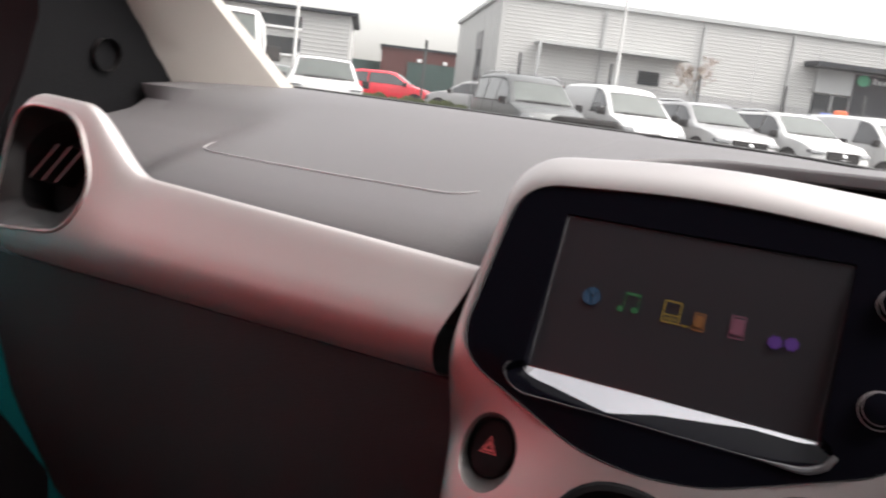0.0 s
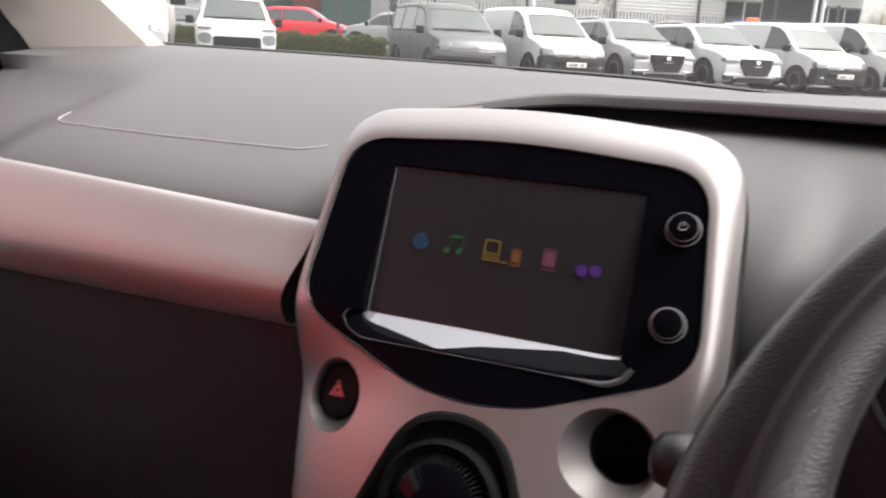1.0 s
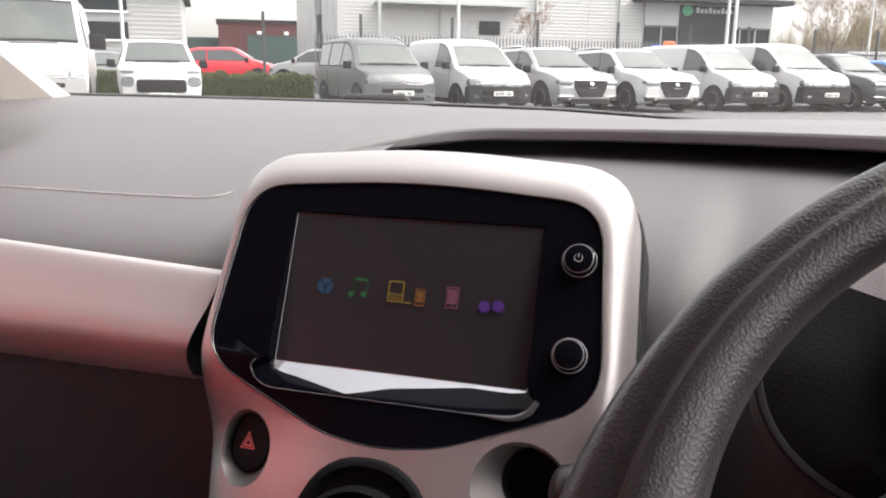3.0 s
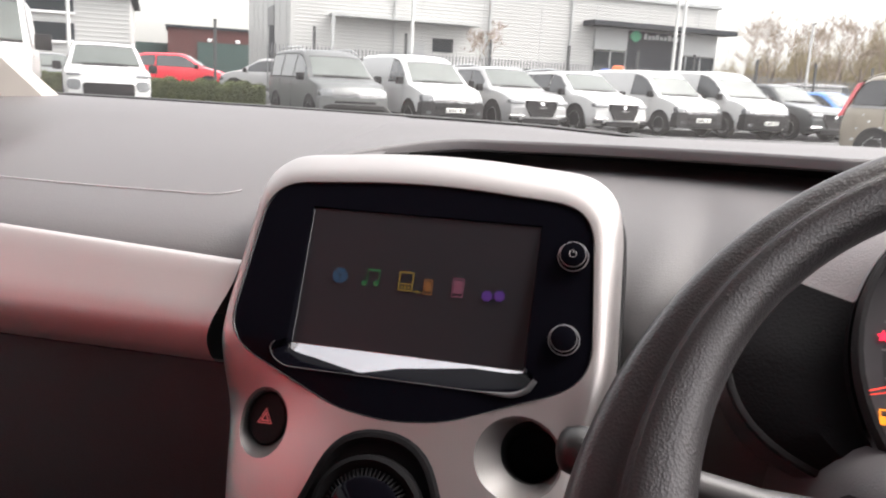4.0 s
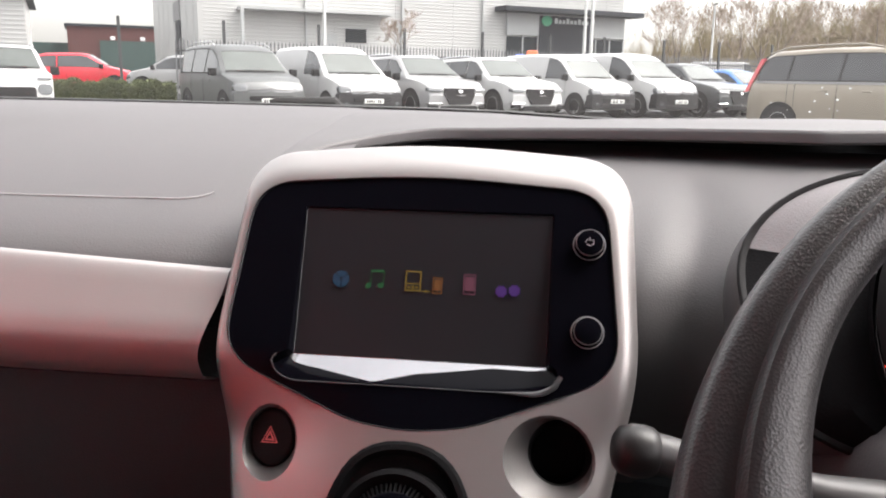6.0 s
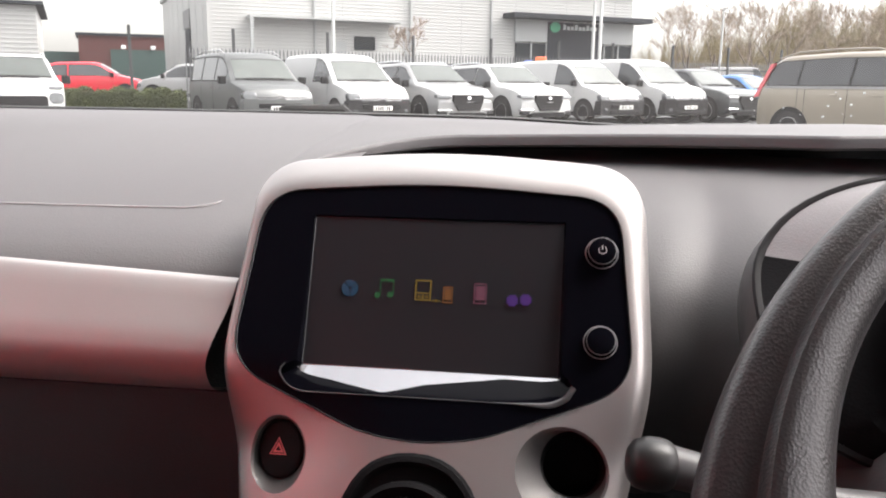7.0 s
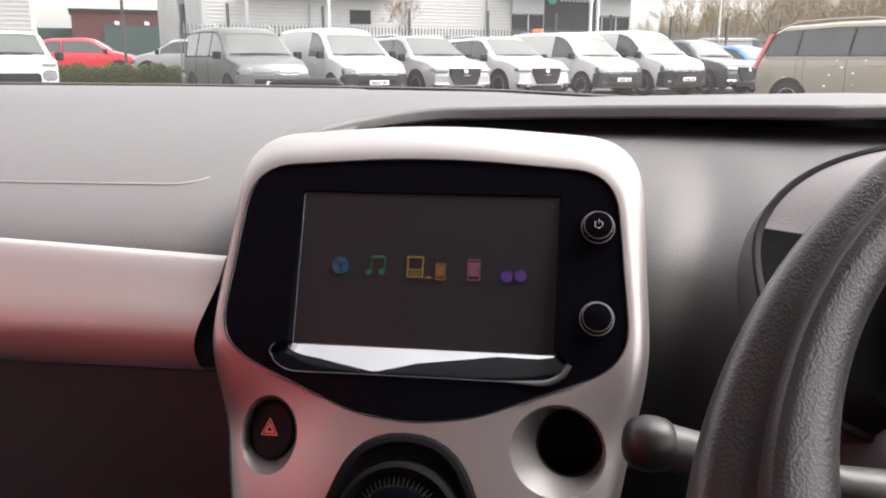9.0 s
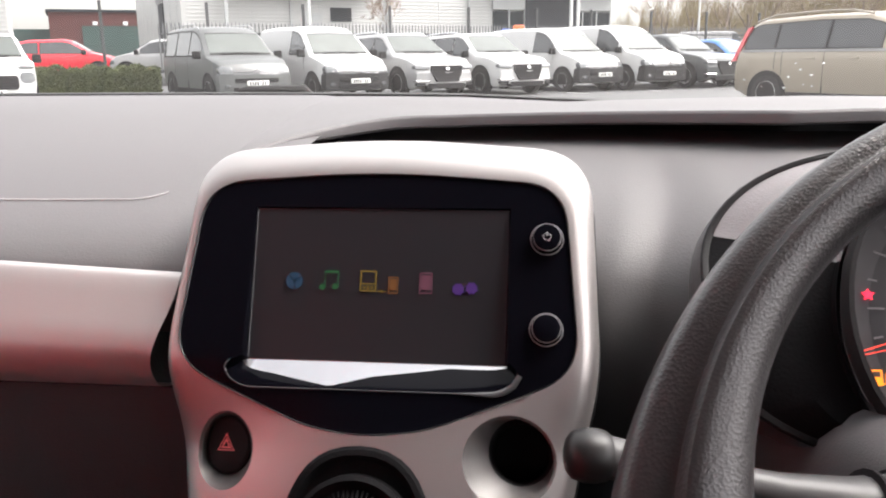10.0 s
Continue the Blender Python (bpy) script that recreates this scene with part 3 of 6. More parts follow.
# two push knobs
for cv, kind in ((0.0745, "power"), (0.0212, "plain")):
    bm = bmesh.new()
    cc = circle(0.1008, cv, 0.0083)
    loft(bm, [C.ring(cc, -0.002, 1.10, (0.1008, cv)), C.ring(cc, 0.0, 1.10, (0.1008, cv)), C.ring(cc, 0.0008, 1.04, (0.1008, cv))])
    knob = part("button", bm, M_GLOSS, unit, "round black button with a chrome collar")
    bm = bmesh.new()
    loft(bm, [C.ring(cc, -0.001), C.ring(cc, 0.0045), C.ring(cc, 0.0062, 0.93, (0.1008, cv)), C.ring(cc, 0.0066, 0.82, (0.1008, cv))], cap1=True)
    part("cap", bm, M_GLOSS, knob)
    for name, rr, nn, tr in (("collar_line", 0.0079, 0.0054, 0.0004), ("base_ring", 0.0094, 0.0006, 0.00035)):
        bm = bmesh.new()
        rows = []
        for k in range(37):
            a = 2 * math.pi * k / 36
            rows.append([C.at(0.1008 + (rr + tr * math.cos(b)) * math.cos(a), cv + (rr + tr * math.cos(b)) * math.sin(a), nn + tr * math.sin(b)) for b in [math.pi * j / 3 for j in range(6)]])
        loft(bm, rows)
        part(name, bm, M_COLLAR, knob, "bright ring")
    if kind == "power":
        ring_mark(C, 0.0069, 0.1008, cv, 0.0021, 0.00235, 125, 415, knob, "power_symbol", M_WHITE_MARK)
        flat(C, 0.0069, [[(0.1008 - 0.00016, cv + 0.0006), (0.1008 + 0.00016, cv + 0.0006), (0.1008 + 0.00016, cv + 0.0030), (0.1008 - 0.00016, cv + 0.0030)]], knob, "power_bar", M_WHITE_MARK)

# hazard switch in a dished ring
bm = bmesh.new()
hb = circle(-0.0855, -0.0490, 0.0158, 0.0172)
loft(bm, [C.ring(haz, 0.0), C.ring(offset(haz, -0.0015), -0.0015), C.ring(hb, -0.011)])
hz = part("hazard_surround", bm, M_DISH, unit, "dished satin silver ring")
bm = bmesh.new()
loft(bm, [C.ring(hb, -0.011), C.ring(hb, -0.008, 0.95, (-0.0855, -0.048)), C.ring(hb, -0.0068, 0.85, (-0.0855, -0.048))], cap1=True)
part("hazard_button", bm, M_BLACK, hz, "black hazard switch with a red triangle")
tri = [(-0.0862 + 0.0068 * math.cos(radians(a)), -0.0480 + 0.0068 * math.sin(radians(a)) - 0.0012) for a in (90, 210, 330)]


def tri_ring(k0, k1):
    c = (-0.0862, -0.0492)
    f = lambda p, k: (c[0] + (p[0] - c[0]) * k, c[1] + (p[1] - c[1]) * k)
    return [[f(tri[i], k0), f(tri[(i + 1) % 3], k0), f(tri[(i + 1) % 3], k1), f(tri[i], k1)] for i in range(3)]


flat(C, -0.0056, tri_ring(1.0, 0.80), hz, "outer_triangle", M_RED_MARK)
flat(C, -0.0056, tri_ring(0.62, 0.30), hz, "inner_triangle", M_RED_MARK)

# dished socket on the driver's side
bm = bmesh.new()
so = circle(0.0880, -0.0465, 0.0188, 0.0188)
loft(bm, [C.ring(sock, 0.0), C.ring(offset(sock, -0.0015), -0.0012), C.ring(so, -0.013)])
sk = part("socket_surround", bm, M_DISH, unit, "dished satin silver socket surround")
bm = bmesh.new()
loft(bm, [C.ring(so, -0.013), C.ring(so, -0.016, 0.94, (0.0880, -0.0465)), C.ring(so, -0.045, 0.90, (0.0880, -0.0465))], cap1=True)
part("socket_bore", bm, M_BLACK, sk, "dark open socket")

# climate controls below
bm = bmesh.new()
loft(bm, [C.ring(hvac, 0.0), C.ring(offset(hvac, -0.002), 0.002), C.ring(offset(hvac, -0.005), 0.0025), C.ring(offset(hvac, -0.008), -0.002)], cap1=True)
hv = part("climate_panel", bm, M_SAIL, unit, "black climate panel")
bm = bmesh.new()
cc = circle(-0.003, -0.098, 0.036, n=44)
loft(bm, [C.ring(cc, -0.003), C.ring(cc, 0.006, 0.98, (-0.003, -0.098)), C.ring(cc, 0.008, 0.90, (-0.003, -0.098)), C.ring(cc, 0.006, 0.84, (-0.003, -0.098)), C.ring(cc, 0.004, 0.78, (-0.003, -0.098))])
dialk = part("climate_dial", bm, M_SAIL, hv, "ribbed round climate dial")
bm = bmesh.new()
for k in range(60):
    a = 2 * math.pi * k / 60
    ca, sa = math.cos(a), math.sin(a)
    loft(bm, [[C.at(-0.003 + r * ca - t * sa * 2, -0.098 + r * sa + t * ca * 2, n) for r, t, n in ((0.0225, -0.0003, 0.003), (0.0225, 0.0003, 0.003), (0.0225, 0.0003, 0.0085), (0.0225, -0.0003, 0.0085))], [C.at(-0.003 + r * ca - t * sa * 2, -0.098 + r * sa + t * ca * 2, n) for r, t, n in ((0.0275, -0.0003, 0.003), (0.0275, 0.0003, 0.003), (0.0275, 0.0003, 0.0055), (0.0275, -0.0003, 0.0055))]], cap0=True, cap1=True)
part("grip_ribs", bm, M_SAIL, dialk, smooth=0)
bm = bmesh.new()
c3 = circle(-0.003, -0.098, 0.023, n=44)
loft(bm, [C.ring(c3, 0.0), C.ring(c3, 0.009), C.ring(c3, 0.0105, 0.9, (-0.003, -0.098))], cap1=True)
part("dial_cap", bm, M_GLOSS, dialk)

# the pod's lower face is bowed: it turns away towards both sides
to_world = Matrix.Translation((0, 0, 0.88))
for ob in unit.children_recursive:
    for vert in ob.data.vertices:
        d = to_world @ vert.co - C.o
        u, v = d.dot(C.u), d.dot(C.v)
        vert.co -= C.n * ((1.8 if u < 0 else 0.85) * u * u * smoothstep(0.005, -0.055, v) + 0.8 * max(0.0, -0.055 - v) ** 2)
    ob.data.update()

# ---- steering wheel ----
WH = Plane((0.316, -0.2115, 0.8894), 35.5, 0.9)
wheel = thing("steering_wheel", "black grained leather steering wheel with thick thumb grips", "steering wheel", pose(0.316, -0.2115, 0.8894))
HOLLOW = 70
bm = bmesh.new()
rings = []
for k in range(144):
    d = 360 * k / 144
    g = max(math.exp(-((d - 190) / 32) ** 2), math.exp(-(((d + 360 if d < 180 else d) - 350) / 32) ** 2))
    a = radians(d)
    R, r = 0.1788 - 0.0022 * g, 0.0138 + 0.0123 * g
    ring = []
    for j in range(60):
        b = 2 * math.pi * j / 60
        deg = math.degrees(b)
        dip = 1 - (0.30 + 0.05 * g) * smoothstep(HOLLOW - 46, HOLLOW, deg) * (1 - smoothstep(HOLLOW, HOLLOW + 17, deg)) + 0.03 * math.exp(-((deg - HOLLOW - 19) / 12) ** 2)
        ring.append(WH.at((R + r * dip * math.cos(b)) * math.cos(a), (R + r * dip * math.cos(b)) * math.sin(a), (0.0150 + 0.004 * g) * dip * math.sin(b)))
    rings.append(ring)
loft(bm, rings + [rings[0]])
bmesh.ops.remove_doubles(bm, verts=bm.verts, dist=0.0001)
part("rim", bm, M_LEATHER, wheel, "grained black leather rim")
bm = bmesh.new()
loft(bm, [WH.ring(circle(0, 0, 0.075, 0.065), -0.06), WH.ring(circle(0, 0, 0.082, 0.07), -0.035), WH.ring(circle(0, 0, 0.07, 0.06), -0.018), WH.ring(circle(0, 0, 0.04, 0.035), -0.012)], cap1=True)
part("hub", bm, M_BLACK, wheel, "black airbag hub")
for a0 in (-12, 192, 270):
    bm = bmesh.new()
    a = radians(a0)
    d, s = (math.cos(a), math.sin(a)), (-math.sin(a), math.cos(a))
    rows = []
    for r, wd, nn in ((0.05, 0.03, -0.03), (0.09, 0.024, -0.032), (0.13, 0.018, -0.026), (0.172, 0.016, -0.008)):
        rows.append([WH.at(d[0] * r + s[0] * q, d[1] * r + s[1] * q, nn + h) for q, h in ((-wd, -0.008), (wd, -0.008), (wd * 0.8, 0.006), (-wd * 0.8, 0.006))])
    loft(bm, rows, cap0=True, cap1=True)
    part("spoke", bm, M_BLACK, wheel)

# ---- column and stalk ----
column = thing("steering_column", "dark grey steering column cowl below the dial", "steering column", pose(0.33, -0.05, 0.83))
bm = bmesh.new()
rings = []
for t, hw, hh in ((0.0, 0.045, 0.040), (0.05, 0.062, 0.050), (0.12, 0.080, 0.060), (0.20, 0.088, 0.066), (0.30, 0.092, 0.066)):
    c = Vector((0.332, -0.155 + t * 0.82, 0.852 - t * 0.26))
    rings.append([c + Vector((hw * math.copysign(abs(math.cos(b)) ** 0.6, math.cos(b)), 0, hh * math.copysign(abs(math.sin(b)) ** 0.6, math.sin(b)))) for b in [2 * math.pi * j / 28 for j in range(28)]])
loft(bm, rings, cap0=True, cap1=True)
part("cowl", bm, M_COLUMN, column, "dark grey grained cowl")
stalk = thing("indicator_stalk", "dark plastic indicator stalk with a rounded knob", "stalk", pose(0.27, -0.075, 0.868))
bm = bmesh.new()
A, B = Vector((0.285, -0.078, 0.836)), Vector((0.126, -0.1015, 0.8793))
pts = [A.lerp(B, t) for t in (0, 0.15, 0.3, 0.5, 0.7, 0.85, 1.0)]
tube(bm, pts, [0.0235, 0.0215, 0.0150, 0.0100, 0.0086, 0.0090, 0.0096], 18)
part("lever", bm, M_LEVER, stalk, "satin grey lever")
bm = bmesh.new()
B2 = Vector((0.1075, -0.1043, 0.8811))
pts = [B.lerp(B2, t) for t in (-0.1, 0.0, 0.2, 0.5, 0.8, 0.93, 1.0)]
tube(bm, pts, [0.0096, 0.0112, 0.0121, 0.0122, 0.0106, 0.0076, 0.003], 22)
part("knob", bm, M_STALK, stalk, "rounded dark knob")
for t in (0.17, 0.24):
    bm = bmesh.new()
    p = A.lerp(B, t)
    d = (B - A).normalized() * 0.0012
    tube(bm, [p - d, p + d], [0.0225 - 0.026 * (t - 0.17), 0.0225 - 0.026 * (t - 0.17)], 18)
    part("collar", bm, M_BLACK, stalk)

# ---- instrument dial ----
K = Plane((0.375, 0.032, 0.910), 30)
cluster = thing("instrument_cluster", "hooded round speedometer with red and amber warning lights", "instrument cluster", pose(0.375, 0.032, 0.91))
dc = circle(0, -0.008, 0.112, n=48)


def hood_at(deg, grow=0.0, n=0.0):
    """A point on the binnacle's rim; the top leans back."""
    c, s = math.cos(radians(deg)), math.sin(radians(deg))
    a, b = 0.178 + grow, (0.116 if s > 0 else 0.092) + grow
    k = (abs(c / a) ** 2.8 + abs(s / b) ** 2.8) ** (-1 / 2.8)
    return K.at(k * c, k * s, n - 0.030 * smoothstep(-0.1, 0.35, s))


def ring_at(deg, r=0.112, n=0.014):
    return K.at(r * math.cos(radians(deg)), -0.008 + r * math.sin(radians(deg)), n)


def binnacle(name, d0, d1, rings, mat, label):
    bm = bmesh.new()
    loft(bm, [[f(d0 + (d1 - d0) * k / 96) for f in rings] for k in range(97)], closed=False)
    part(name, bm, mat, cluster, label)


face_rings = [lambda d: ring_at(d), lambda d: ring_at(d, 0.1125, 0.008), lambda d: ring_at(d).lerp(hood_at(d), 0.45) + K.n * 0.004, lambda d: hood_at(d, -0.003, 0.001)]
binnacle("mask", 163, 377, face_rings, M_SAIL, "black surround of the dial")
binnacle("cowl_top", 17, 163, face_rings, M_COWL, "pale grey top of the binnacle")
binnacle("hood_lip", 0, 360, [lambda d: hood_at(d, -0.003, 0.001), lambda d: hood_at(d, -0.0018, 0.0016), lambda d: hood_at(d, 0.0005, 0.0012), lambda d: hood_at(d, 0.0015, -0.002)], M_BLACK, "black hood lip")
binnacle("housing", 0, 360, [lambda d: hood_at(d, 0.0015, -0.002), lambda d: hood_at(d, 0.002, -0.03), lambda d: hood_at(d, -0.012, -0.12)], M_HOOD, "dark grey plastic hooded housing")
bm = bmesh.new()
loft(bm, [K.ring(dc, 0.020), K.ring(dc, 0.030, 0.99), K.ring(dc, 0.030, 0.965), K.ring(dc, 0.0, 0.935)])
part("dial_ring", bm, M_BLACK, cluster, "deep black dial ring")
bm = bmesh.new()
loft(bm, [K.ring(circle(0, -0.008, 0.1045, n=48), -0.001), K.ring(circle(0, -0.008, 0.0885, n=48), -0.0012)])
part("dial_band", bm, M_DIALBAND, cluster, "grey outer band of the dial", smooth=0)
bm = bmesh.new()
loft(bm, [K.ring(circle(0, -0.008, 0.0887, n=48), -0.001)], cap0=True)
face_d = part("dial", bm, M_DIAL, cluster, "dark dial face", smooth=0)
for k in range(25):
    a = radians(225 - 11.25 * k)
    d, s = (math.cos(a), math.sin(a)), (-math.sin(a) * 0.0006, math.cos(a) * 0.0006)
    r0 = 0.084 if k % 2 else 0.080
    flat(K, 0.0003, [[(d[0] * r0 - s[0], d[1] * r0 - s[1]), (d[0] * r0 + s[0], d[1] * r0 + s[1]), (d[0] * 0.0895 + s[0], d[1] * 0.0895 + s[1]), (d[0] * 0.0895 - s[0], d[1] * 0.0895 - s[1])]], face_d, "tick", M_DIALRING)
flat(K, 0.004, [[(-0.1035, -0.0288), (-0.1035, -0.0278), (-0.0790, -0.0196), (-0.0785, -0.0200)]], face_d, "needle", M_GLOW_NEEDLE, "red needle")
flat(K, 0.0005, [[(-0.100, -0.0291), (-0.100, -0.0285), (-0.0790, -0.0232), (-0.0790, -0.0237)]], face_d, "needle_tip", M_GLOW_NEEDLE)
star = [(-0.0885 + (0.0040 if k % 2 == 0 else 0.0020) * math.cos(radians(90 + 36 * k)), 0.008 + (0.0040 if k % 2 == 0 else 0.0020) * math.sin(radians(90 + 36 * k))) for k in range(10)]
flat(K, 0.0006, [star], face_d, "warning_light", M_GLOW_RED, "small red warning light")
fx, fv = -0.0875, -0.040
pump = [[(fx - 0.005, fv - 0.006), (fx + 0.003, fv - 0.006), (fx + 0.003, fv + 0.0005), (fx - 0.005, fv + 0.0005)], [(fx - 0.005, fv + 0.0005), (fx - 0.0038, fv + 0.0005), (fx - 0.0038, fv + 0.006), (fx - 0.005, fv + 0.006)], [(fx + 0.0018, fv + 0.0005), (fx + 0.003, fv + 0.0005), (fx + 0.003, fv + 0.006), (fx + 0.0018, fv + 0.006)], [(fx - 0.0038, fv + 0.0048), (fx + 0.0018, fv + 0.0048), (fx + 0.0018, fv + 0.006), (fx - 0.0038, fv + 0.006)], [(fx + 0.003, fv - 0.005), (fx + 0.006, fv - 0.005), (fx + 0.006, fv - 0.004), (fx + 0.003, fv - 0.004)], [(fx + 0.0051, fv - 0.004), (fx + 0.006, fv - 0.004), (fx + 0.006, fv + 0.0035), (fx + 0.0051, fv + 0.003)]]
pump = [[(fx + (u - fx) * 0.75, fv + (v - fv) * 0.75) for u, v in q] for q in pump]
flat(K, 0.0006, pump, face_d, "fuel_light", M_GLOW_AMBER, "amber fuel pump light")

# ---- pillars, glass and door ----
bm = bmesh.new()
rows = []
for t in [k / 8 for k in range(9)]:
    a = Vector((-0.612, 0.48, 1.006)).lerp(Vector((-0.60, -0.10, 1.35)), t)
    b = Vector((-0.674, 0.308, 0.990)).lerp(Vector((-0.690, 0.03, 1.31)), t)
    mid = a.lerp(b, 0.45) + Vector((0.022, 0, 0.004))
    rows.append([a + Vector((-0.05, 0.015, 0)), a, a.lerp(mid, 0.5) + Vector((0.009, 0, 0)), mid, mid.lerp(b, 0.5) + Vector((0.008, 0, 0)), b, b + Vector((-0.05, 0, 0))])
loft(bm, rows, closed=True)
solo("pillar_1", bm, M_BEIGE, "pale beige moulded windscreen pillar trim", "pillar", "structure")
bm = bmesh.new()
rows = []
for t in [k / 8 for k in range(9)]:
    a = Vector((0.70, 0.44, 1.006)).lerp(Vector((0.66, -0.10, 1.35)), t)
    b = Vector((0.75, 0.225, 0.990)).lerp(Vector((0.73, -0.25, 1.31)), t)
    rows.append([a + Vector((0.05, 0.015, 0)), a, a.lerp(b, 0.5) - Vector((0.025, 0, 0)), b, b + Vector((0.05, 0, 0))])
loft(bm, rows, closed=True)
solo("pillar_2", bm, M_BEIGE, "pale beige moulded windscreen pillar trim", "pillar", "structure")

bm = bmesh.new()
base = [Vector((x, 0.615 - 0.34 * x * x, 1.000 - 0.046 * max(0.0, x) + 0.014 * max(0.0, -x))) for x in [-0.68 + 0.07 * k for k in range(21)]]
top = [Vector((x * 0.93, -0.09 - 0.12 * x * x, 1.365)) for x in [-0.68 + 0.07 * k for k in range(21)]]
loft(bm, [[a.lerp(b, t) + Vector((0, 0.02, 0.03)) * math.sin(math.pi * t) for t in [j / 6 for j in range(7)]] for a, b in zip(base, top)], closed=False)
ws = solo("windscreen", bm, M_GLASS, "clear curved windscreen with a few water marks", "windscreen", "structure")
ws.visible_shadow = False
bm = bmesh.new()
loft(bm, [[p + Vector((0, dy, dz)) for dy, dz in ((-0.006, 0.0020), (-0.006, 0.0056), (0.02, 0.0062), (0.02, 0.000))] for p in base])
solo("windscreen_seal", bm, M_RUBBER, "black rubber seal along the windscreen base", "seal", "structure")

drops = bmesh.new()
rng = random.Random(2)
for k in range(20):
    x = rng.uniform(0.30, 0.52)
    t = rng.uniform(0.02, 0.10)
    a = Vector((x, 0.615 - 0.34 * x * x, 1.0)).lerp(Vector((x * 0.93, -0.09 - 0.12 * x * x, 1.365)), t) + Vector((0, 0.02, 0.03)) * math.sin(math.pi * t)
    r = rng.choice((0.0005, 0.0007, 0.0011))
    bmesh.ops.create_icosphere(drops, subdivisions=1, radius=r, matrix=Matrix.LocRotScale(a + Vector((0, -0.001, -0.001)), None, (rng.uniform(1.0, 2.2), 0.5, 1.0)))
solo("water_drops", drops, M_DROP, "small pale water marks on the windscreen", "water drops", "stuff")

wiper = thing("wiper", "black windscreen wiper parked at the glass base", "wiper", pose(-0.25, 0.66, 1.0))
bm = bmesh.new()
tube(bm, [(-0.300, 0.628, 1.010), (-0.29, 0.628, 1.012), (-0.212, 0.632, 1.012), (-0.200, 0.633, 1.002), (0.05, 0.66, 0.985)], [0.004, 0.006, 0.007, 0.006, 0.006], 8)
part("blade", bm, M_RUBBER, wiper)
bm = bmesh.new()
tube(bm, [(0.05, 0.66, 0.985), (0.25, 0.68, 0.970)], [0.006, 0.010], 8)
part("arm", bm, M_BLACK, wiper)

door = thing("passenger_door", "car door with teal painted metal and black card", "car door", pose(-0.70, -0.3, 0.6))


def door_poly(name, poly, x0, x1, mat, label=""):
    bm = bmesh.new()
    loft(bm, [[Vector((x, y, z)) for y, z in poly] for x in (x0, x1)], cap0=True, cap1=True)
    bmesh.ops.bevel(bm, geom=[e for e in bm.edges], offset=0.004, segments=2, affect="EDGES")
    return part(name, bm, mat, door, label)


door_poly("inner_panel", [(0.30, 0.30), (0.30, 0.93), (0.10, 0.915), (-0.9, 0.905), (-0.9, 0.30)], -0.74, -0.684, M_TEAL, "teal painted metal")
door_poly("card", [(0.155, 0.28), (0.150, 0.56), (0.11, 0.62), (0.05, 0.72), (-0.02, 0.78), (-0.9, 0.80), (-0.9, 0.28)], -0.70, -0.662, M_BLACK, "black door card")
door_poly("belt_seal", [(0.11, 0.918), (0.10, 0.948), (-0.9, 0.938), (-0.9, 0.908)], -0.735, -0.672, M_BLACK, "black window belt seal")
door_poly("sail", [(0.315, 0.92), (0.310, 1.00), (0.302, 1.12), (0.24, 1.19), (0.135, 1.245), (0.130, 1.12), (0.126, 1.054), (0.114, 0.995), (0.092, 0.957), (0.087, 0.92)], -0.735, -0.668, M_SAIL, "black mirror sail panel")
door_poly("window_frame", [(0.10, 1.22), (-0.24, 1.335), (-0.9, 1.36), (-0.9, 1.33), (-0.26, 1.30), (0.06, 1.18)], -0.73, -0.675, M_BLACK, "black window frame")
J = Plane((-0.6705, 0.206, 1.027), 5, -90)
bm = bmesh.new()
cc = circle(0, 0, 0.0135)
loft(bm, [J.ring(cc, -0.01, 1.3), J.ring(cc, 0.003, 1.25), J.ring(cc, 0.004, 1.05), J.ring(cc, 0.002, 0.9), J.ring(cc, 0.010, 0.62), J.ring(cc, 0.014, 0.5)], cap1=True)
part("mirror_joystick", bm, M_STALK, door, "round mirror adjuster")
bm = bmesh.new()
loft(bm, [[Vector((-0.71, y, z)) for z in (0.93, 1.32)] for y in (0.10, -0.9)], closed=False)
dg = part("window", bm, M_DOORGLASS, door, "clear door glass", smooth=0)
dg.visible_shadow = False

# cabin shell behind and over the camera
solo("ceiling", boxed(-0.66, 0.74, -2.1, -0.10, 1.365, 1.42, bevel=0.01), M_LINER, "pale grey cloth headlining", "headlining", "structure")
solo("cabin_floor", boxed(-0.72, 0.80, -2.1, 0.6, 0.20, 0.26), M_CARPET, "dark carpeted cabin floor", "floor", "structure")
# rear wall, out of view, built high to hold back light from behind
solo("wall_rear", boxed(-0.72, 0.80, -2.12, -2.06, 0.2, 1.18), M_BLACK, "unseen dark rear wall raised to hold back light", "wall", "structure")
solo("wall_right", boxed(0.76, 0.82, -2.1, 0.6, 0.2, 0.93), M_BLACK, "dark plastic cabin side", "wall", "structure")
solo("wall_left", boxed(-0.74, -0.68, -2.1, -0.91, 0.2, 0.93), M_BLACK, "dark plastic cabin side", "wall", "structure")
# added panels, out of view, that keep rear side light off the console
for sx in (-0.71, 0.79):
    solo("quarter_panel", boxed(sx - 0.03, sx + 0.03, -2.1, -1.30 if sx > 0 else -1.04, 0.928, 1.37), M_BLACK, "unseen dark panel added to stop rear side light", "wall", "structure")
for sx in (-0.70, 0.76):
    solo("door_pillar", boxed(sx - 0.03, sx + 0.03, -1.05, -0.92, 0.9, 1.37, bevel=0.01), M_BEIGE, "pale door pillar trim", "pillar", "structure")
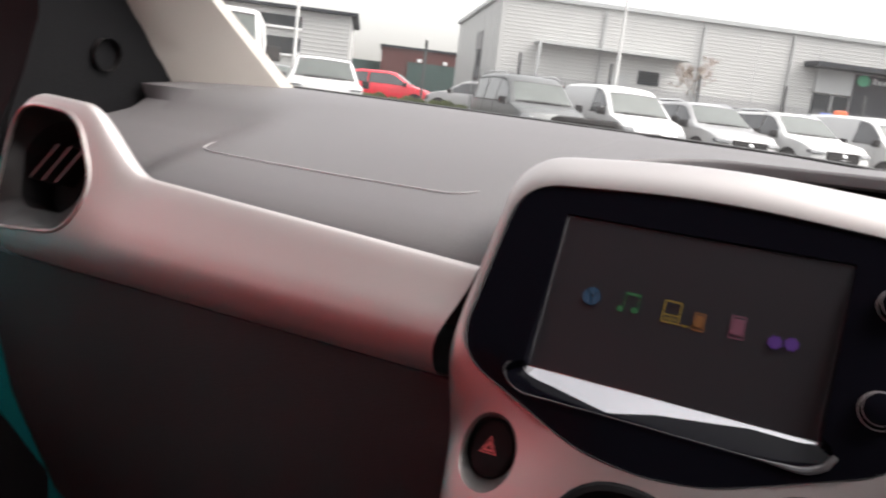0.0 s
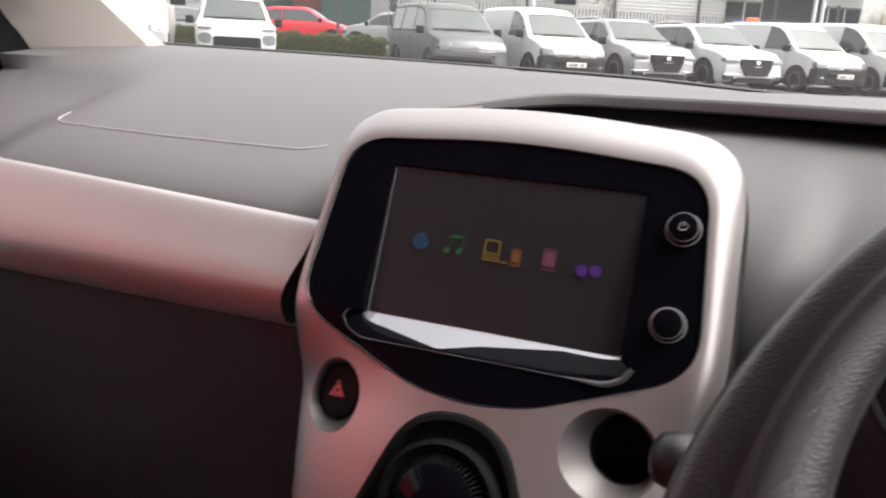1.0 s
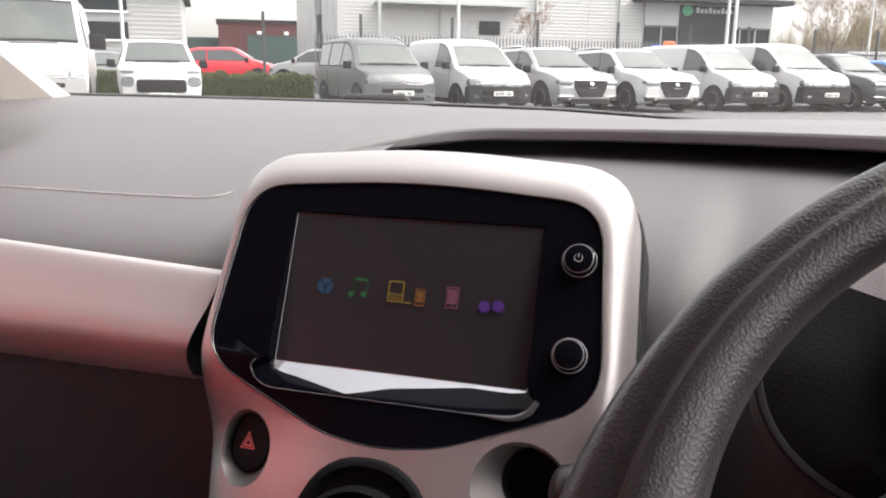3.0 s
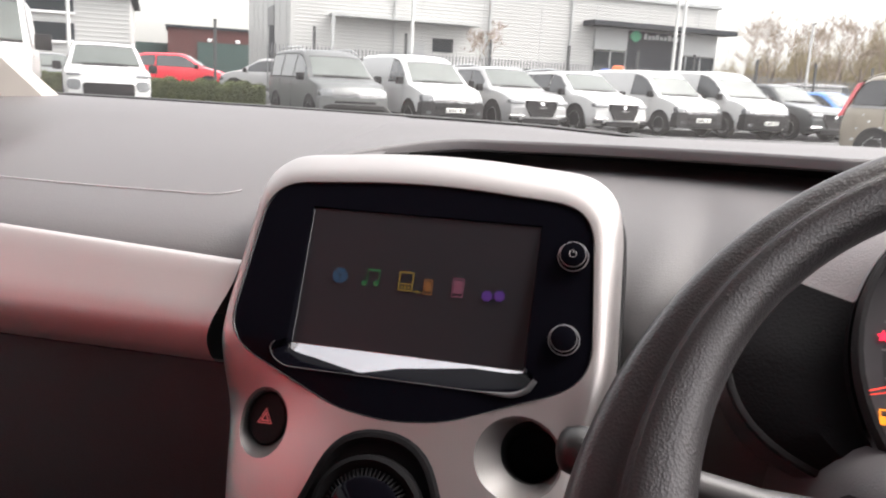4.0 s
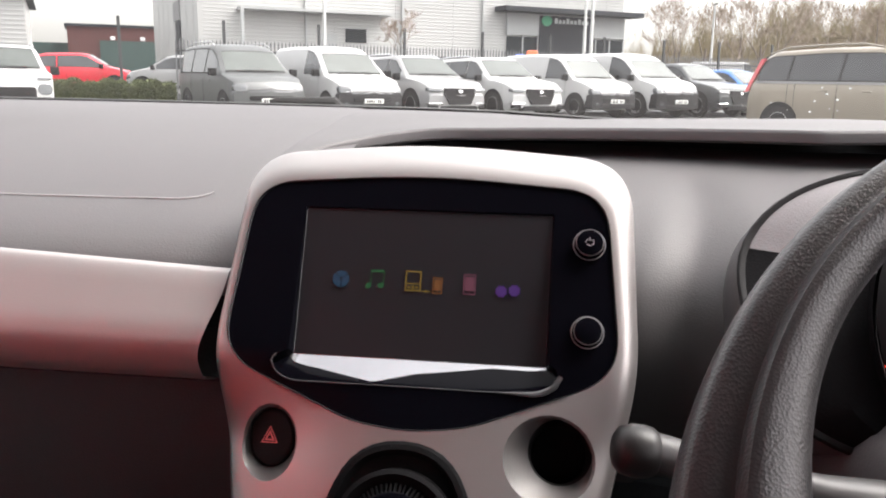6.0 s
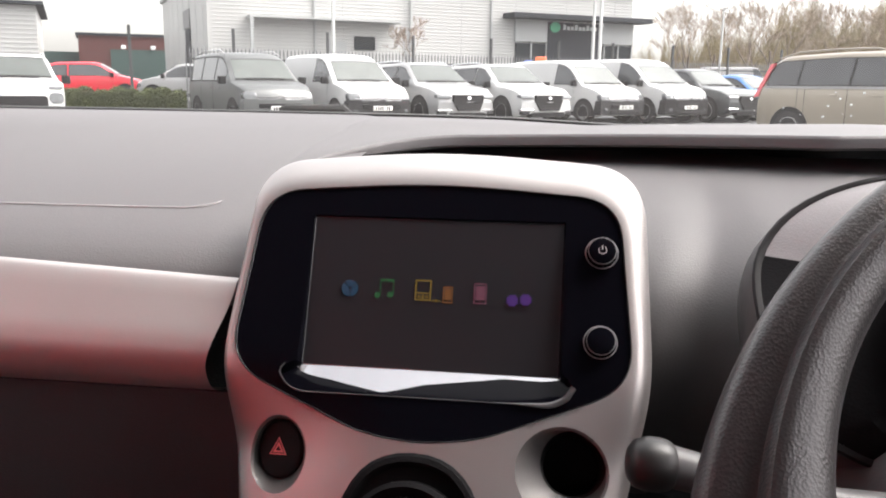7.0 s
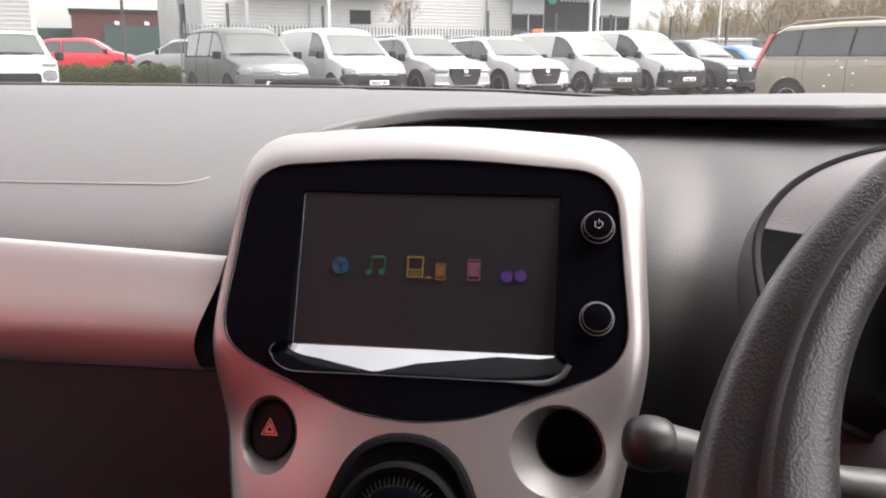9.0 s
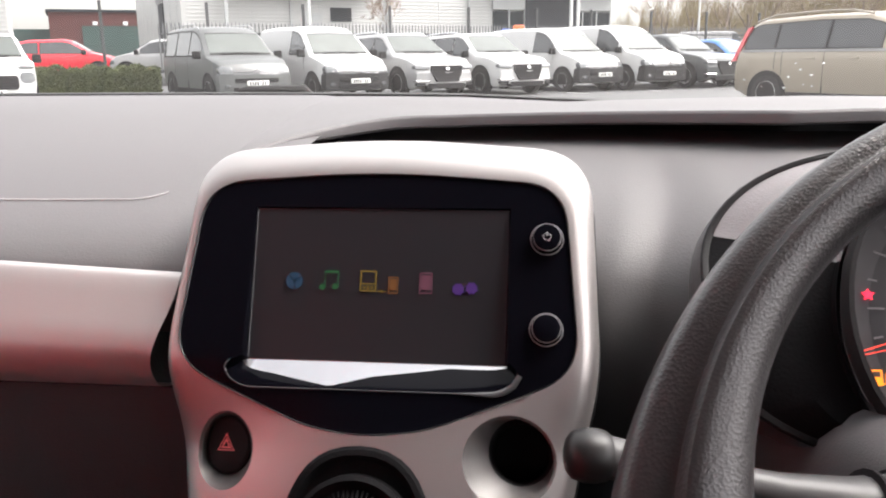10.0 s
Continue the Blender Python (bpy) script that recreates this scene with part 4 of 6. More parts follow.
solo("bulkhead", boxed(-0.72, 0.80, 0.55, 0.60, 0.2, 0.985), M_BLACK, "black scuttle and bulkhead", "wall", "structure")

# unseen seat behind the dash end, added in red to tint the silver trim
M_SEAT = material("red_reflector_cloth", (0.60, 0.035, 0.04), 0.85, vary=0.12, vscale=12, grain=0.3, gscale=-900)
seat = thing("passenger_seat", "unseen bright red seat added to redden the trim's reflections", "car seat", pose(-0.38, -0.65, 0.26))
part("cushion", boxed(-0.64, -0.12, -0.74, -0.34, 0.42, 0.58, bevel=0.05), M_SEAT, seat)
bm = bmesh.new()
rows = []
for t, hw, d in ((0.0, 0.25, 0.07), (0.15, 0.26, 0.08), (0.40, 0.26, 0.075), (0.58, 0.26, 0.07), (0.68, 0.24, 0.06), (0.80, 0.21, 0.05), (0.86, 0.16, 0.035)):
    c = Vector((-0.38, -0.62 - 0.22 * t, 0.54 + t * 0.92))
    rows.append([c + Vector((hw * math.copysign(abs(math.cos(b)) ** 0.5, math.cos(b)), d * math.copysign(abs(math.sin(b)) ** 0.7, math.sin(b)), 0)) for b in [2 * math.pi * j / 24 for j in range(24)]])
loft(bm, rows, cap0=True, cap1=True)
part("backrest", bm, M_SEAT, seat, "tall red backrest sized to fill the reflections")
part("seat_base", boxed(-0.58, -0.18, -0.72, -0.32, 0.26, 0.42, bevel=0.02), M_BLACK, seat)


# ---- outside: ground, vehicles, fence, buildings, trees ----
M_TARMAC = material("worn_tarmac", (0.075, 0.075, 0.076), 0.75, vary=0.25, vscale=0.6, grain=0.5, gscale=60)
M_WHITE = material("white_car_paint", (0.49, 0.49, 0.485), 0.35, vary=0.04, vscale=2, coat=0.25)
M_SILVERP = material("silver_white_car_paint", (0.34, 0.34, 0.34), 0.3, metal=0.3, vary=0.03, vscale=2, coat=0.6)
M_GREYP = material("mid_grey_car_paint", (0.105, 0.11, 0.11), 0.42, metal=0.3, vary=0.05, vscale=2, coat=0.15)
M_DARKP = material("dark_grey_car_paint", (0.045, 0.050, 0.052), 0.28, metal=0.3, vary=0.05, vscale=2, coat=0.6)
M_REDP = material("red_car_paint", (0.62, 0.012, 0.03), 0.28, vary=0.04, vscale=2, coat=0.6)
M_BLUEP = material("blue_car_paint", (0.02, 0.14, 0.42), 0.28, vary=0.04, vscale=2, coat=0.6)
M_TANP = material("sand_beige_car_paint", (0.30, 0.26, 0.205), 0.3, metal=0.3, vary=0.05, vscale=2, coat=0.5)
M_CARGLASS = material("tinted_car_glass", (0.085, 0.096, 0.091), 0.10, metal=0.05, vary=0.4, vscale=1.4, coat=0.1, spec=0.35)
M_BUMPER = material("unpainted_grey_bumper", (0.024, 0.024, 0.025), 0.7, vary=0.2, vscale=5, spec=0.25)
M_DARKGLASS = material("dark_car_glass", (0.05, 0.054, 0.057), 0.08, vary=0.35, vscale=1.5, coat=0.2)
M_ALLOY = material("grey_alloy", (0.40, 0.40, 0.41), 0.4, metal=0.25, vary=0.1, vscale=8)
M_COVER = material("silver_wheel_cover", (0.62, 0.62, 0.62), 0.35, metal=0.2, vary=0.1, vscale=8)
M_LAMP = material("clear_headlamp", (0.12, 0.125, 0.13), 0.15, metal=0.3, vary=0.5, vscale=18, coat=0.3)
M_CARCHROME = material("dulled_chrome", (0.18, 0.18, 0.19), 0.3, metal=0.9, vary=0.15, vscale=20)
M_TAIL = material("red_tail_lamp", (0.75, 0.10, 0.12), 0.2, vary=0.1, vscale=10, coat=1.0)
M_PLATE = material("pale_plate", (0.75, 0.75, 0.72), 0.4, vary=0.04)
M_ORANGE = material("orange_beacon", (0.85, 0.16, 0.06), 0.3, vary=0.05)
M_BLUEBOX = material("blue_roof_sign", (0.10, 0.18, 0.70), 0.4, vary=0.05)


NOSE = 0.17


class Shape:
    """A car body: its top line, belt and width along its length (x forward)."""

    def __init__(self, L, W, top, belt, low=0.22, tumble=0.15, square=False):
        self.L, self.W, self.top, self.belt, self.low, self.tumble, self.square = L, W, sorted(top), belt, low, tumble, square
        self.H = max(z for _, z in top)

    def z(self, x):
        t = self.top
        if x <= t[0][0]:
            return t[0][1]
        for (a, za), (b, zb) in zip(t, t[1:]):
            if a <= x <= b:
                return za + (zb - za) * (x - a) / (b - a)
        return t[-1][1]

    def hw(self, x):
        e = self.L / 2 - abs(x)
        return self.W / 2 * (1 - (0.04 if self.square and x < 0 else 0.10) * (1 - smoothstep(-0.02, 0.45, e)))

    def side(self, x):
        """Belt point and roof-side point of the section."""
        top, hw = self.z(x), self.hw(x)
        bz = min(self.belt, top - 0.03)
        k = max(0.0, (top - bz)) / max(0.01, self.H - self.belt)
        wt = hw - 0.02 - self.tumble * min(1.0, k) - 0.02
        return (hw - 0.015, bz), (wt, top - 0.065 * min(1.0, k * 2) - 0.004), (max(0.1, wt - 0.10), top), bz

    def section(self, x):
        (by, bz), (ry, rz), (ty, tz), _ = self.side(x)
        hw = self.hw(x)
        e = self.L / 2 - abs(x)
        low = self.low + 0.10 * (1 - smoothstep(0.0, 0.35, e))
        half = [(0.0, low), (hw - 0.10, low), (hw - 0.02, low + 0.08), (hw, low + (bz - low) * 0.45), (hw - 0.003, low + (bz - low) * 0.8), (by, bz), (ry, rz), (ty, tz), (ty * 0.5, tz + 0.015), (0.0, tz + 0.02)]
        k = math.copysign(NOSE * (1 - smoothstep(0.0, 0.8, e)), x)
        return [(x - k * y * y, y, z) for y, z in half] + [(x - k * y * y, -y, z) for y, z in half[-2:0:-1]]

    def body(self):
        bm = bmesh.new()
        xs = {round(-self.L / 2 + self.L * k / 26, 3) for k in range(27)} | {round(x, 3) for x, _ in self.top if abs(x) <= self.L / 2}
        xs |= {round(s * (self.L / 2 - d), 3) for s in (-1, 1) for d in (0.03, 0.10, 0.22)}
        xs = sorted(xs)
        loft(bm, [[Vector(p) for p in self.section(x)] for x in xs])
        for x in (xs[0], xs[-1]):
            sec = self.section(x)
            k = math.copysign(NOSE, x)
            loft(bm, [[Vector((x - k * (y * f) ** 2, y * f, z + (0.0 if i < 7 else (1 - f * f) * 0.0))) for f in (-1, -0.75, -0.5, -0.25, 0, 0.25, 0.5, 0.75, 1)] for i, (_, y, z) in enumerate(sec[1:9])], closed=False)
        bmesh.ops.remove_doubles(bm, verts=bm.verts, dist=0.002)
        return bm

    def side_glass(self, x0, x1, s, v0=0.10, v1=0.92, lift=0.006):
        bm = bmesh.new()
        rows = []
        for k in range(9):
            x = x0 + (x1 - x0) * k / 8
            (by, bz), (ry, rz), _, _ = self.side(x)
            rows.append([Vector((x, s * (by + (ry - by) * v + lift), bz + (rz - bz) * v)) for v in (v0, (v0 + v1) / 2, v1)])
        loft(bm, rows, closed=False)
        return bm

    def end_glass(self, x0, x1, lift=0.010):
        bm = bmesh.new()
        rows = []
        for k in range(9):
            x = x0 + (x1 - x0) * k / 8
            _, _, (ty, tz), _ = self.side(x)
            w = ty - 0.005
            rows.append([Vector((x + math.copysign(lift * 0.7, x1 - x0) * -1, w * f, tz + 0.02 * (1 - f * f) + lift)) for f in (-1, -0.5, 0, 0.5, 1)])
        loft(bm, rows, closed=False)
        return bm


def road_wheel(car, x, y, r, out, rim_mat):
    n = 26
    ring = lambda rr, yy: [Vector((x + rr * math.cos(2 * math.pi * k / n), y + out * yy, r + rr * math.sin(2 * math.pi * k / n))) for k in range(n)]
    bm = bmesh.new()
    loft(bm, [ring(r * 0.66, -0.10), ring(r * 0.97, -0.10), ring(r, -0.06), ring(r, 0.06), ring(r * 0.96, 0.095), ring(r * 0.68, 0.10), ring(r * 0.66, 0.06)])
    w = part("wheel", bm, M_RUBBER, car, local=True)
    bm = bmesh.new()
    loft(bm, [ring(r * 0.67, 0.085), ring(r * 0.62, 0.095), ring(r * 0.60, 0.04)])
    for k in range(7):
        a = 2 * math.pi * k / 7
        rows = []
        for rr, hw in ((r * 0.10, 0.05), (r * 0.35, 0.035), (r * 0.64, 0.04)):
            c, s = math.cos(a), math.sin(a)
            rows.append([Vector((x + rr * c - q * s, y + out * yy, r + rr * s + q * c)) for q, yy in ((-hw, 0.05), (hw, 0.05), (hw * 0.7, 0.082), (-hw * 0.7, 0.082))])
        loft(bm, rows, cap0=True, cap1=True)
    part("rim", bm, rim_mat, w, local=True)
    bm = bmesh.new()
    loft(bm, [ring(r * 0.62, 0.0 if rim_mat is M_ALLOY else 0.066)], cap0=True)
    part("brake_disc", bm, M_BLACK if rim_mat is M_ALLOY else rim_mat, w, local=True)


def pad_front(car, name, x, y0, y1, z0, z1, mat, label="", r=0.03, slope=0.0, curve=0.0, depth=0.05):
    """A rounded panel on the nose (or tail), following its curve across."""
    f = math.copysign(1, x)
    pt = lambda y, z, d: Vector((x + f * d - f * curve * y * y - slope * (z - z0), y, z))
    r = min(r, (z1 - z0) * 0.48, (y1 - y0) * 0.48)
    ys = sorted({y0 + r * q for q in (0.0, 0.06, 0.25, 0.6, 1.0)} | {y1 - r * q for q in (0.0, 0.06, 0.25, 0.6, 1.0)} | {y0 + (y1 - y0) * k / 10 for k in range(1, 10)})
    rows = []
    for y in ys:
        d = min(y - y0, y1 - y)
        c = r - math.sqrt(max(0.0, r * r - (r - d) ** 2)) if d < r else 0.0
        a, b = z0 + c * 0.98, z1 - c * 0.98
        e = min(0.008, (b - a) * 0.3)
        top = 0.014 if d > 0.004 else 0.007
        rows.append([pt(y, a, -depth), pt(y, a, 0.006), pt(y, a + e, top), pt(y, (a + b) / 2, top), pt(y, b - e, top), pt(y, b, 0.006), pt(y, b, -depth)])
    bm = bmesh.new()
    loft(bm, rows, cap0=True, cap1=True)
    return part(name, bm, mat, car, label, local=True)


def chevrons(car, x, z, w, slope):
    """A thin bright double chevron between the lamps."""
    for k, dz in enumerate((0.0, 0.06)):
        bm = bmesh.new()
        pts = [(-w, 0.0), (-0.16, 0.0), (-0.10, 0.012), (0.0, 0.06), (0.10, 0.012), (0.16, 0.0), (w, 0.0)]
        tube(bm, [(x - NOSE * y * y - slope * (h + dz), y, z + h + dz) for y, h in pts], [0.012] * 7, 6)
        part("chevron", bm, M_CARCHROME, car, "thin chrome chevron bar", local=True)


def vehicle(name, label, m, paint, sh, glass, wheels, r, sides, screen, rear=None, nose=None, category="car", group="", rim=None, mirrors=None, rails=False, lower=None, tail=None):
    car = thing(name, label, category, m, group)
    part("body", sh.body(), paint, car, local=True, smooth=40)
    x0, x1 = screen
    part("windscreen_border", sh.end_glass(x0 + 0.035, x1 - 0.03, lift=0.006), M_BLACK, car, "black glass border", local=True)
    part("windscreen", sh.end_glass(x0, x1), glass, car, local=True)
    bm = bmesh.new()
    tube(bm, [(x0 + 0.05, s, sh.z(x0 + 0.05) + 0.025) for s in (-0.5, 0.0, 0.45)], [0.012] * 3, 6)
    part("wiper", bm, M_BLACK, car, local=True)
    for s in (-1, 1):
        rows = []
        for k in range(9):
            x = wheels[1] + r + 0.10 + (wheels[0] - wheels[1] - 2 * r - 0.20) * k / 8
            rows.append([Vector((x, s * (sh.hw(x) + d), sh.low + h)) for d, h in ((-0.03, -0.01), (0.004, 0.0), (0.010, 0.06), (0.004, 0.11), (-0.02, 0.11))])
        bm = bmesh.new()
        loft(bm, rows, cap0=True, cap1=True)
        part("sill", bm, M_BLACK, car, "black sill", local=True)
        for hx in [b - 0.18 for _, b in sides[-1:]] + [b for _, b in sides[:-1]][-1:]:
            part("door_handle", boxed(hx - 0.32, hx - 0.16, s * sh.hw(hx) - 0.02, s * sh.hw(hx) + 0.02, sh.belt - 0.14, sh.belt - 0.11, bevel=0.008), paint, car, local=True)
    if rear:
        part("rear_window", sh.end_glass(*rear), M_DARKGLASS, car, local=True)
    for x0, x1 in sides:
        for s in (-1, 1):
            part("window_border", sh.side_glass(x0 - 0.03, x1 + 0.03, s, 0.05, 0.96, 0.003), M_BLACK, car, local=True)
            part("side_window", sh.side_glass(x0, x1, s), M_DARKGLASS, car, local=True)
    for x in wheels:
        for s in (-1, 1):
            bm = bmesh.new()
            hw = sh.hw(x)
            n = 24
            pts = [(x + (r + 0.075) * math.cos(math.pi * k / n), r + 0.0 + (r + 0.075) * math.sin(math.pi * k / n)) for k in range(n + 1)]
            pts += [(x - r - 0.075, sh.low - 0.02), (x + r + 0.075, sh.low - 0.02)]
            loft(bm, [[Vector((px, s * yy, pz)) for px, pz in pts] for yy in (hw - 0.25, hw + 0.006)], cap1=True)
            part("wheel_arch", bm, M_BLACK, car, local=True)
            road_wheel(car, x, s * (hw - 0.085), r, s, rim or M_ALLOY)
    # mirrors
    mx, mz = mirrors or (screen[0] - 0.15, sh.belt + 0.08)
    for s in (-1, 1):
        bm = bmesh.new()
        hw = sh.hw(mx)
        g = 1.9 if sh.H > 2.2 else 1.0
        box(bm, mx - 0.06, mx + 0.08 * g, s * (hw + 0.11 * g) - 0.09 * g, s * (hw + 0.11 * g) + 0.09 * g, mz - 0.10 * g, mz + 0.08 * g, bevel=0.025)
        part("door_mirror", bm, M_BLACK, car, local=True)
    if rails:
        for s in (-1, 1):
            bm = bmesh.new()
            xs = [screen[1] - 0.25 - k * (screen[1] + sh.L / 2 - 0.7) / 6 for k in range(7)]
            pts = [(x, s * (sh.side(x)[1][0] - 0.04), sh.z(x) + (0.055 if 0 < i < 6 else 0.0)) for i, x in enumerate(xs)]
            tube(bm, pts, [0.018] * 7, 8)
            part("roof_rail", bm, rails, car, local=True)
    if nose:
        nose(car, sh)
    if tail:
        tail(car, sh)
    # door shut lines
    for x in [0.5 * (a[0] + b[1]) for a, b in zip(sides, sides[1:])] + [sides[0][1] + 0.05]:
        for s in (-1, 1):
            bm = bmesh.new()
            rows = []
            for f in (0.12, 0.45, 0.8, 1.0):
                z = sh.low + (sh.belt - sh.low) * f
                rows.append([Vector((x + q, s * (sh.hw(x) + d - (0.012 if f == 1.0 else 0.0)), z)) for q, d in ((-0.003, -0.02), (-0.003, 0.002), (0.003, 0.002), (0.003, -0.02))])
            loft(bm, rows)
            part("door_seam", bm, M_BLACK, car, local=True)
    return car


def plate(car, x, z, y=0.0, w=0.52):
    p = pad_front(car, "number_plate", x, y - w / 2, y + w / 2, z - 0.055, z + 0.055, M_PLATE, "pale number plate", r=0.01)
    f = math.copysign(1, x)
    for k in range(7):
        if k == 4:
            continue
        y0 = y - w / 2 + 0.05 + k * 0.06
        part("plate_bar", boxed(x + f * 0.013, x + f * 0.018, y0, y0 + 0.036, z - 0.035, z + 0.035), M_BLACK, p, local=True, smooth=0)


def nose_van(bumper):
    def build(car, sh):
        x, hw = sh.L / 2 + 0.004, sh.W / 2
        zt = sh.top[-1][1]
        pad_front(car, "bumper", x, -hw * 0.96, hw * 0.96, 0.25, zt - 0.02, bumper, "front bumper", r=0.08, curve=NOSE, depth=0.30)
        pad_front(car, "grille", x + 0.018, -hw * 0.58, hw * 0.58, zt - 0.24, zt - 0.14, M_BLACK, "black front grille", r=0.03, curve=NOSE)
        pad_front(car, "lower_grille", x + 0.018, -hw * 0.62, hw * 0.62, 0.30, 0.38, M_BLACK, "", r=0.03, curve=NOSE)
        chevrons(car, x + 0.010, zt - 0.05, hw * 0.60, 0.10)
        for s in (-1, 1):
            y0, y1 = sorted((s * hw * 0.62, s * hw * 0.94))
            pad_front(car, "headlamp", x + 0.004, y0, y1, zt - 0.06, zt + 0.13, M_LAMP, "clear headlamp", r=0.06, curve=NOSE, slope=0.40, depth=0.15)
            y0, y1 = sorted((s * hw * 0.70, s * hw * 0.84))
            pad_front(car, "fog_lamp", x + 0.018, y0, y1, 0.36, 0.44, M_LAMP, "", r=0.04, curve=NOSE)
        plate(car, x + 0.03, 0.47)
    return build


def hexagon(car, x, w, z0, z1, mat, label, slope):
    """A six-sided grille standing proud of the nose, with a mesh of fine bars."""
    pts = [(-w, z0 + (z1 - z0) * 0.62), (-w * 0.92, z1), (w * 0.92, z1), (w, z0 + (z1 - z0) * 0.62), (w * 0.68, z0), (-w * 0.68, z0)]
    at = lambda y, z, d: Vector((x + d - NOSE * y * y - slope * (z - z0), y, z))
    bm = bmesh.new()
    loft(bm, [[at(y, z, -0.10) for y, z in pts], [at(y, z, 0.016) for y, z in pts], [at(y * 0.95, z0 + (z1 - z0) * 0.5 + (z - (z0 + z1) / 2) * 0.93, 0.006) for y, z in pts]], cap1=True)
    g = part("grille", bm, mat, car, label, local=True)
    for k in range(5):
        z = z0 + (z1 - z0) * (0.14 + 0.17 * k)
        bw = w * (0.74 if k < 2 else 0.86)
        bm = bmesh.new()
        tube(bm, [at(y, z, 0.010) for y in (-bw, -bw / 2, 0, bw / 2, bw)], [0.006] * 5, 5)
        part("grille_bar", bm, M_BUMPER, g, local=True)
    return g


def nose_suv(car, sh):
    x, hw = sh.L / 2 + 0.004, sh.W / 2
    hexagon(car, x + 0.038, hw * 0.50, 0.40, 0.80, M_BLACK, "large black hexagonal grille", 0.10)
    pad_front(car, "badge", x + 0.020, -0.06, 0.06, 0.68, 0.76, M_CHROME, "chrome badge", r=0.03, curve=NOSE, slope=0.10, depth=0.06)
    pad_front(car, "lower_intake", x + 0.010, -hw * 0.60, hw * 0.60, 0.23, 0.36, M_BLACK, "black lower intake", r=0.04, curve=NOSE, depth=0.2)
    for s in (-1, 1):
        y0, y1 = sorted((s * hw * 0.52, s * hw * 0.93))
        pad_front(car, "bumper_blade", x + 0.012, y0, y1, 0.405, 0.435, M_CHROME, "bright bumper blade", r=0.01, curve=NOSE, depth=0.12)
        y0, y1 = sorted((s * hw * 0.53, s * hw * 0.93))
        pad_front(car, "headlamp", x + 0.0, y0, y1, 0.72, 0.81, M_LAMP, "slim headlamp", r=0.03, curve=NOSE, slope=0.42, depth=0.15)
        y0, y1 = sorted((s * hw * 0.66, s * hw * 0.90))
        pad_front(car, "corner_duct", x + 0.006, y0, y1, 0.30, 0.38, M_BUMPER, "dark corner duct", r=0.02, curve=NOSE, depth=0.1)


def nose_cross(car, sh):
    x, hw = sh.L / 2 + 0.004, sh.W / 2
    pad_front(car, "grille", x + 0.010, -hw * 0.58, hw * 0.58, 0.46, 0.74, M_BLACK, "black rounded lower grille", r=0.07, curve=NOSE, depth=0.15)
    bm = bmesh.new()
    tube(bm, [(x - 0.10 - NOSE * y * y, y, 0.90 + 0.03 * math.exp(-(y / 0.08) ** 2)) for y in (-0.75, -0.4, -0.15, -0.08, 0.0, 0.08, 0.15, 0.4, 0.75)], [0.012] * 9, 6)
    part("chevron", bm, M_CARCHROME, car, "thin chrome line with a badge", local=True)
    pad_front(car, "skid_plate", x + 0.008, -hw * 0.5, hw * 0.5, 0.24, 0.38, M_BUMPER, "dark skid plate", r=0.04, curve=NOSE, depth=0.15)
    for s in (-1, 1):
        y0, y1 = sorted((s * hw * 0.62, s * hw * 0.93))
        pad_front(car, "headlamp", x - 0.01, y0, y1, 0.58, 0.80, M_LAMP, "rounded headlamp", r=0.09, curve=NOSE, slope=0.10, depth=0.15)
        pad_front(car, "running_lamp", x - 0.06, y0, y1, 0.88, 0.93, M_LAMP, "slim running lamp", r=0.02, curve=NOSE, slope=0.3, depth=0.15)
    plate(car, x + 0.03, 0.40)


def nose_hatch(car, sh):
    x, hw = sh.L / 2 + 0.004, sh.W / 2
    zt = sh.top[-1][1]
    pad_front(car, "grille", x + 0.006, -hw * 0.62, hw * 0.62, 0.33, zt - 0.02, M_BLACK, "black lower grille", r=0.06, curve=NOSE, depth=0.15)
    pad_front(car, "badge", x + 0.008, -0.06, 0.06, zt + 0.03, zt + 0.08, M_CARCHROME, "chrome badge", r=0.03, curve=NOSE, slope=0.4)
    for s in (-1, 1):
        y0, y1 = sorted((s * hw * 0.58, s * hw * 0.93))
        pad_front(car, "headlamp", x + 0.008, y0, y1, zt - 0.01, zt + 0.17, M_LAMP, "clear headlamp", r=0.06, curve=NOSE, slope=0.40, depth=0.15)
        y0, y1 = sorted((s * hw * 0.70, s * hw * 0.85))
        pad_front(car, "fog_lamp", x + 0.010, y0, y1, 0.34, 0.42, M_LAMP, "", r=0.03, curve=NOSE)
    plate(car, x + 0.03, 0.46)


# the row of parked cars, one in every bay of 2.5 m
ROW = Vector((-3.55, 21.95, 0))
ALONG, FACING = Vector((0.857, 0.515, 0)), Vector((0.656, -0.755, 0))
YAW = math.degrees(math.atan2(FACING.y, FACING.x))


def bay(s, back=0.0, turn=0.0):
    p = ROW + ALONG * s - FACING * back
    return pose(p.x, p.y, 0, 0, 0, YAW + turn)


VAN = Shape(4.40, 1.81, [(-2.2, 1.68), (-2.14, 1.77), (-1.0, 1.80), (0.05, 1.79), (0.42, 1.73), (0.68, 1.61), (1.28, 1.09), (1.88, 0.97), (2.10, 0.87), (2.2, 0.70)], 1.06, tumble=0.14, square=True)
MPVAN = Shape(4.38, 1.81, [(-2.19, 1.55), (-2.10, 1.74), (-1.0, 1.78), (0.10, 1.77), (0.42, 1.72), (0.66, 1.61), (1.28, 1.09), (1.88, 0.98), (2.10, 0.89), (2.19, 0.72)], 1.04, tumble=0.14, square=True)
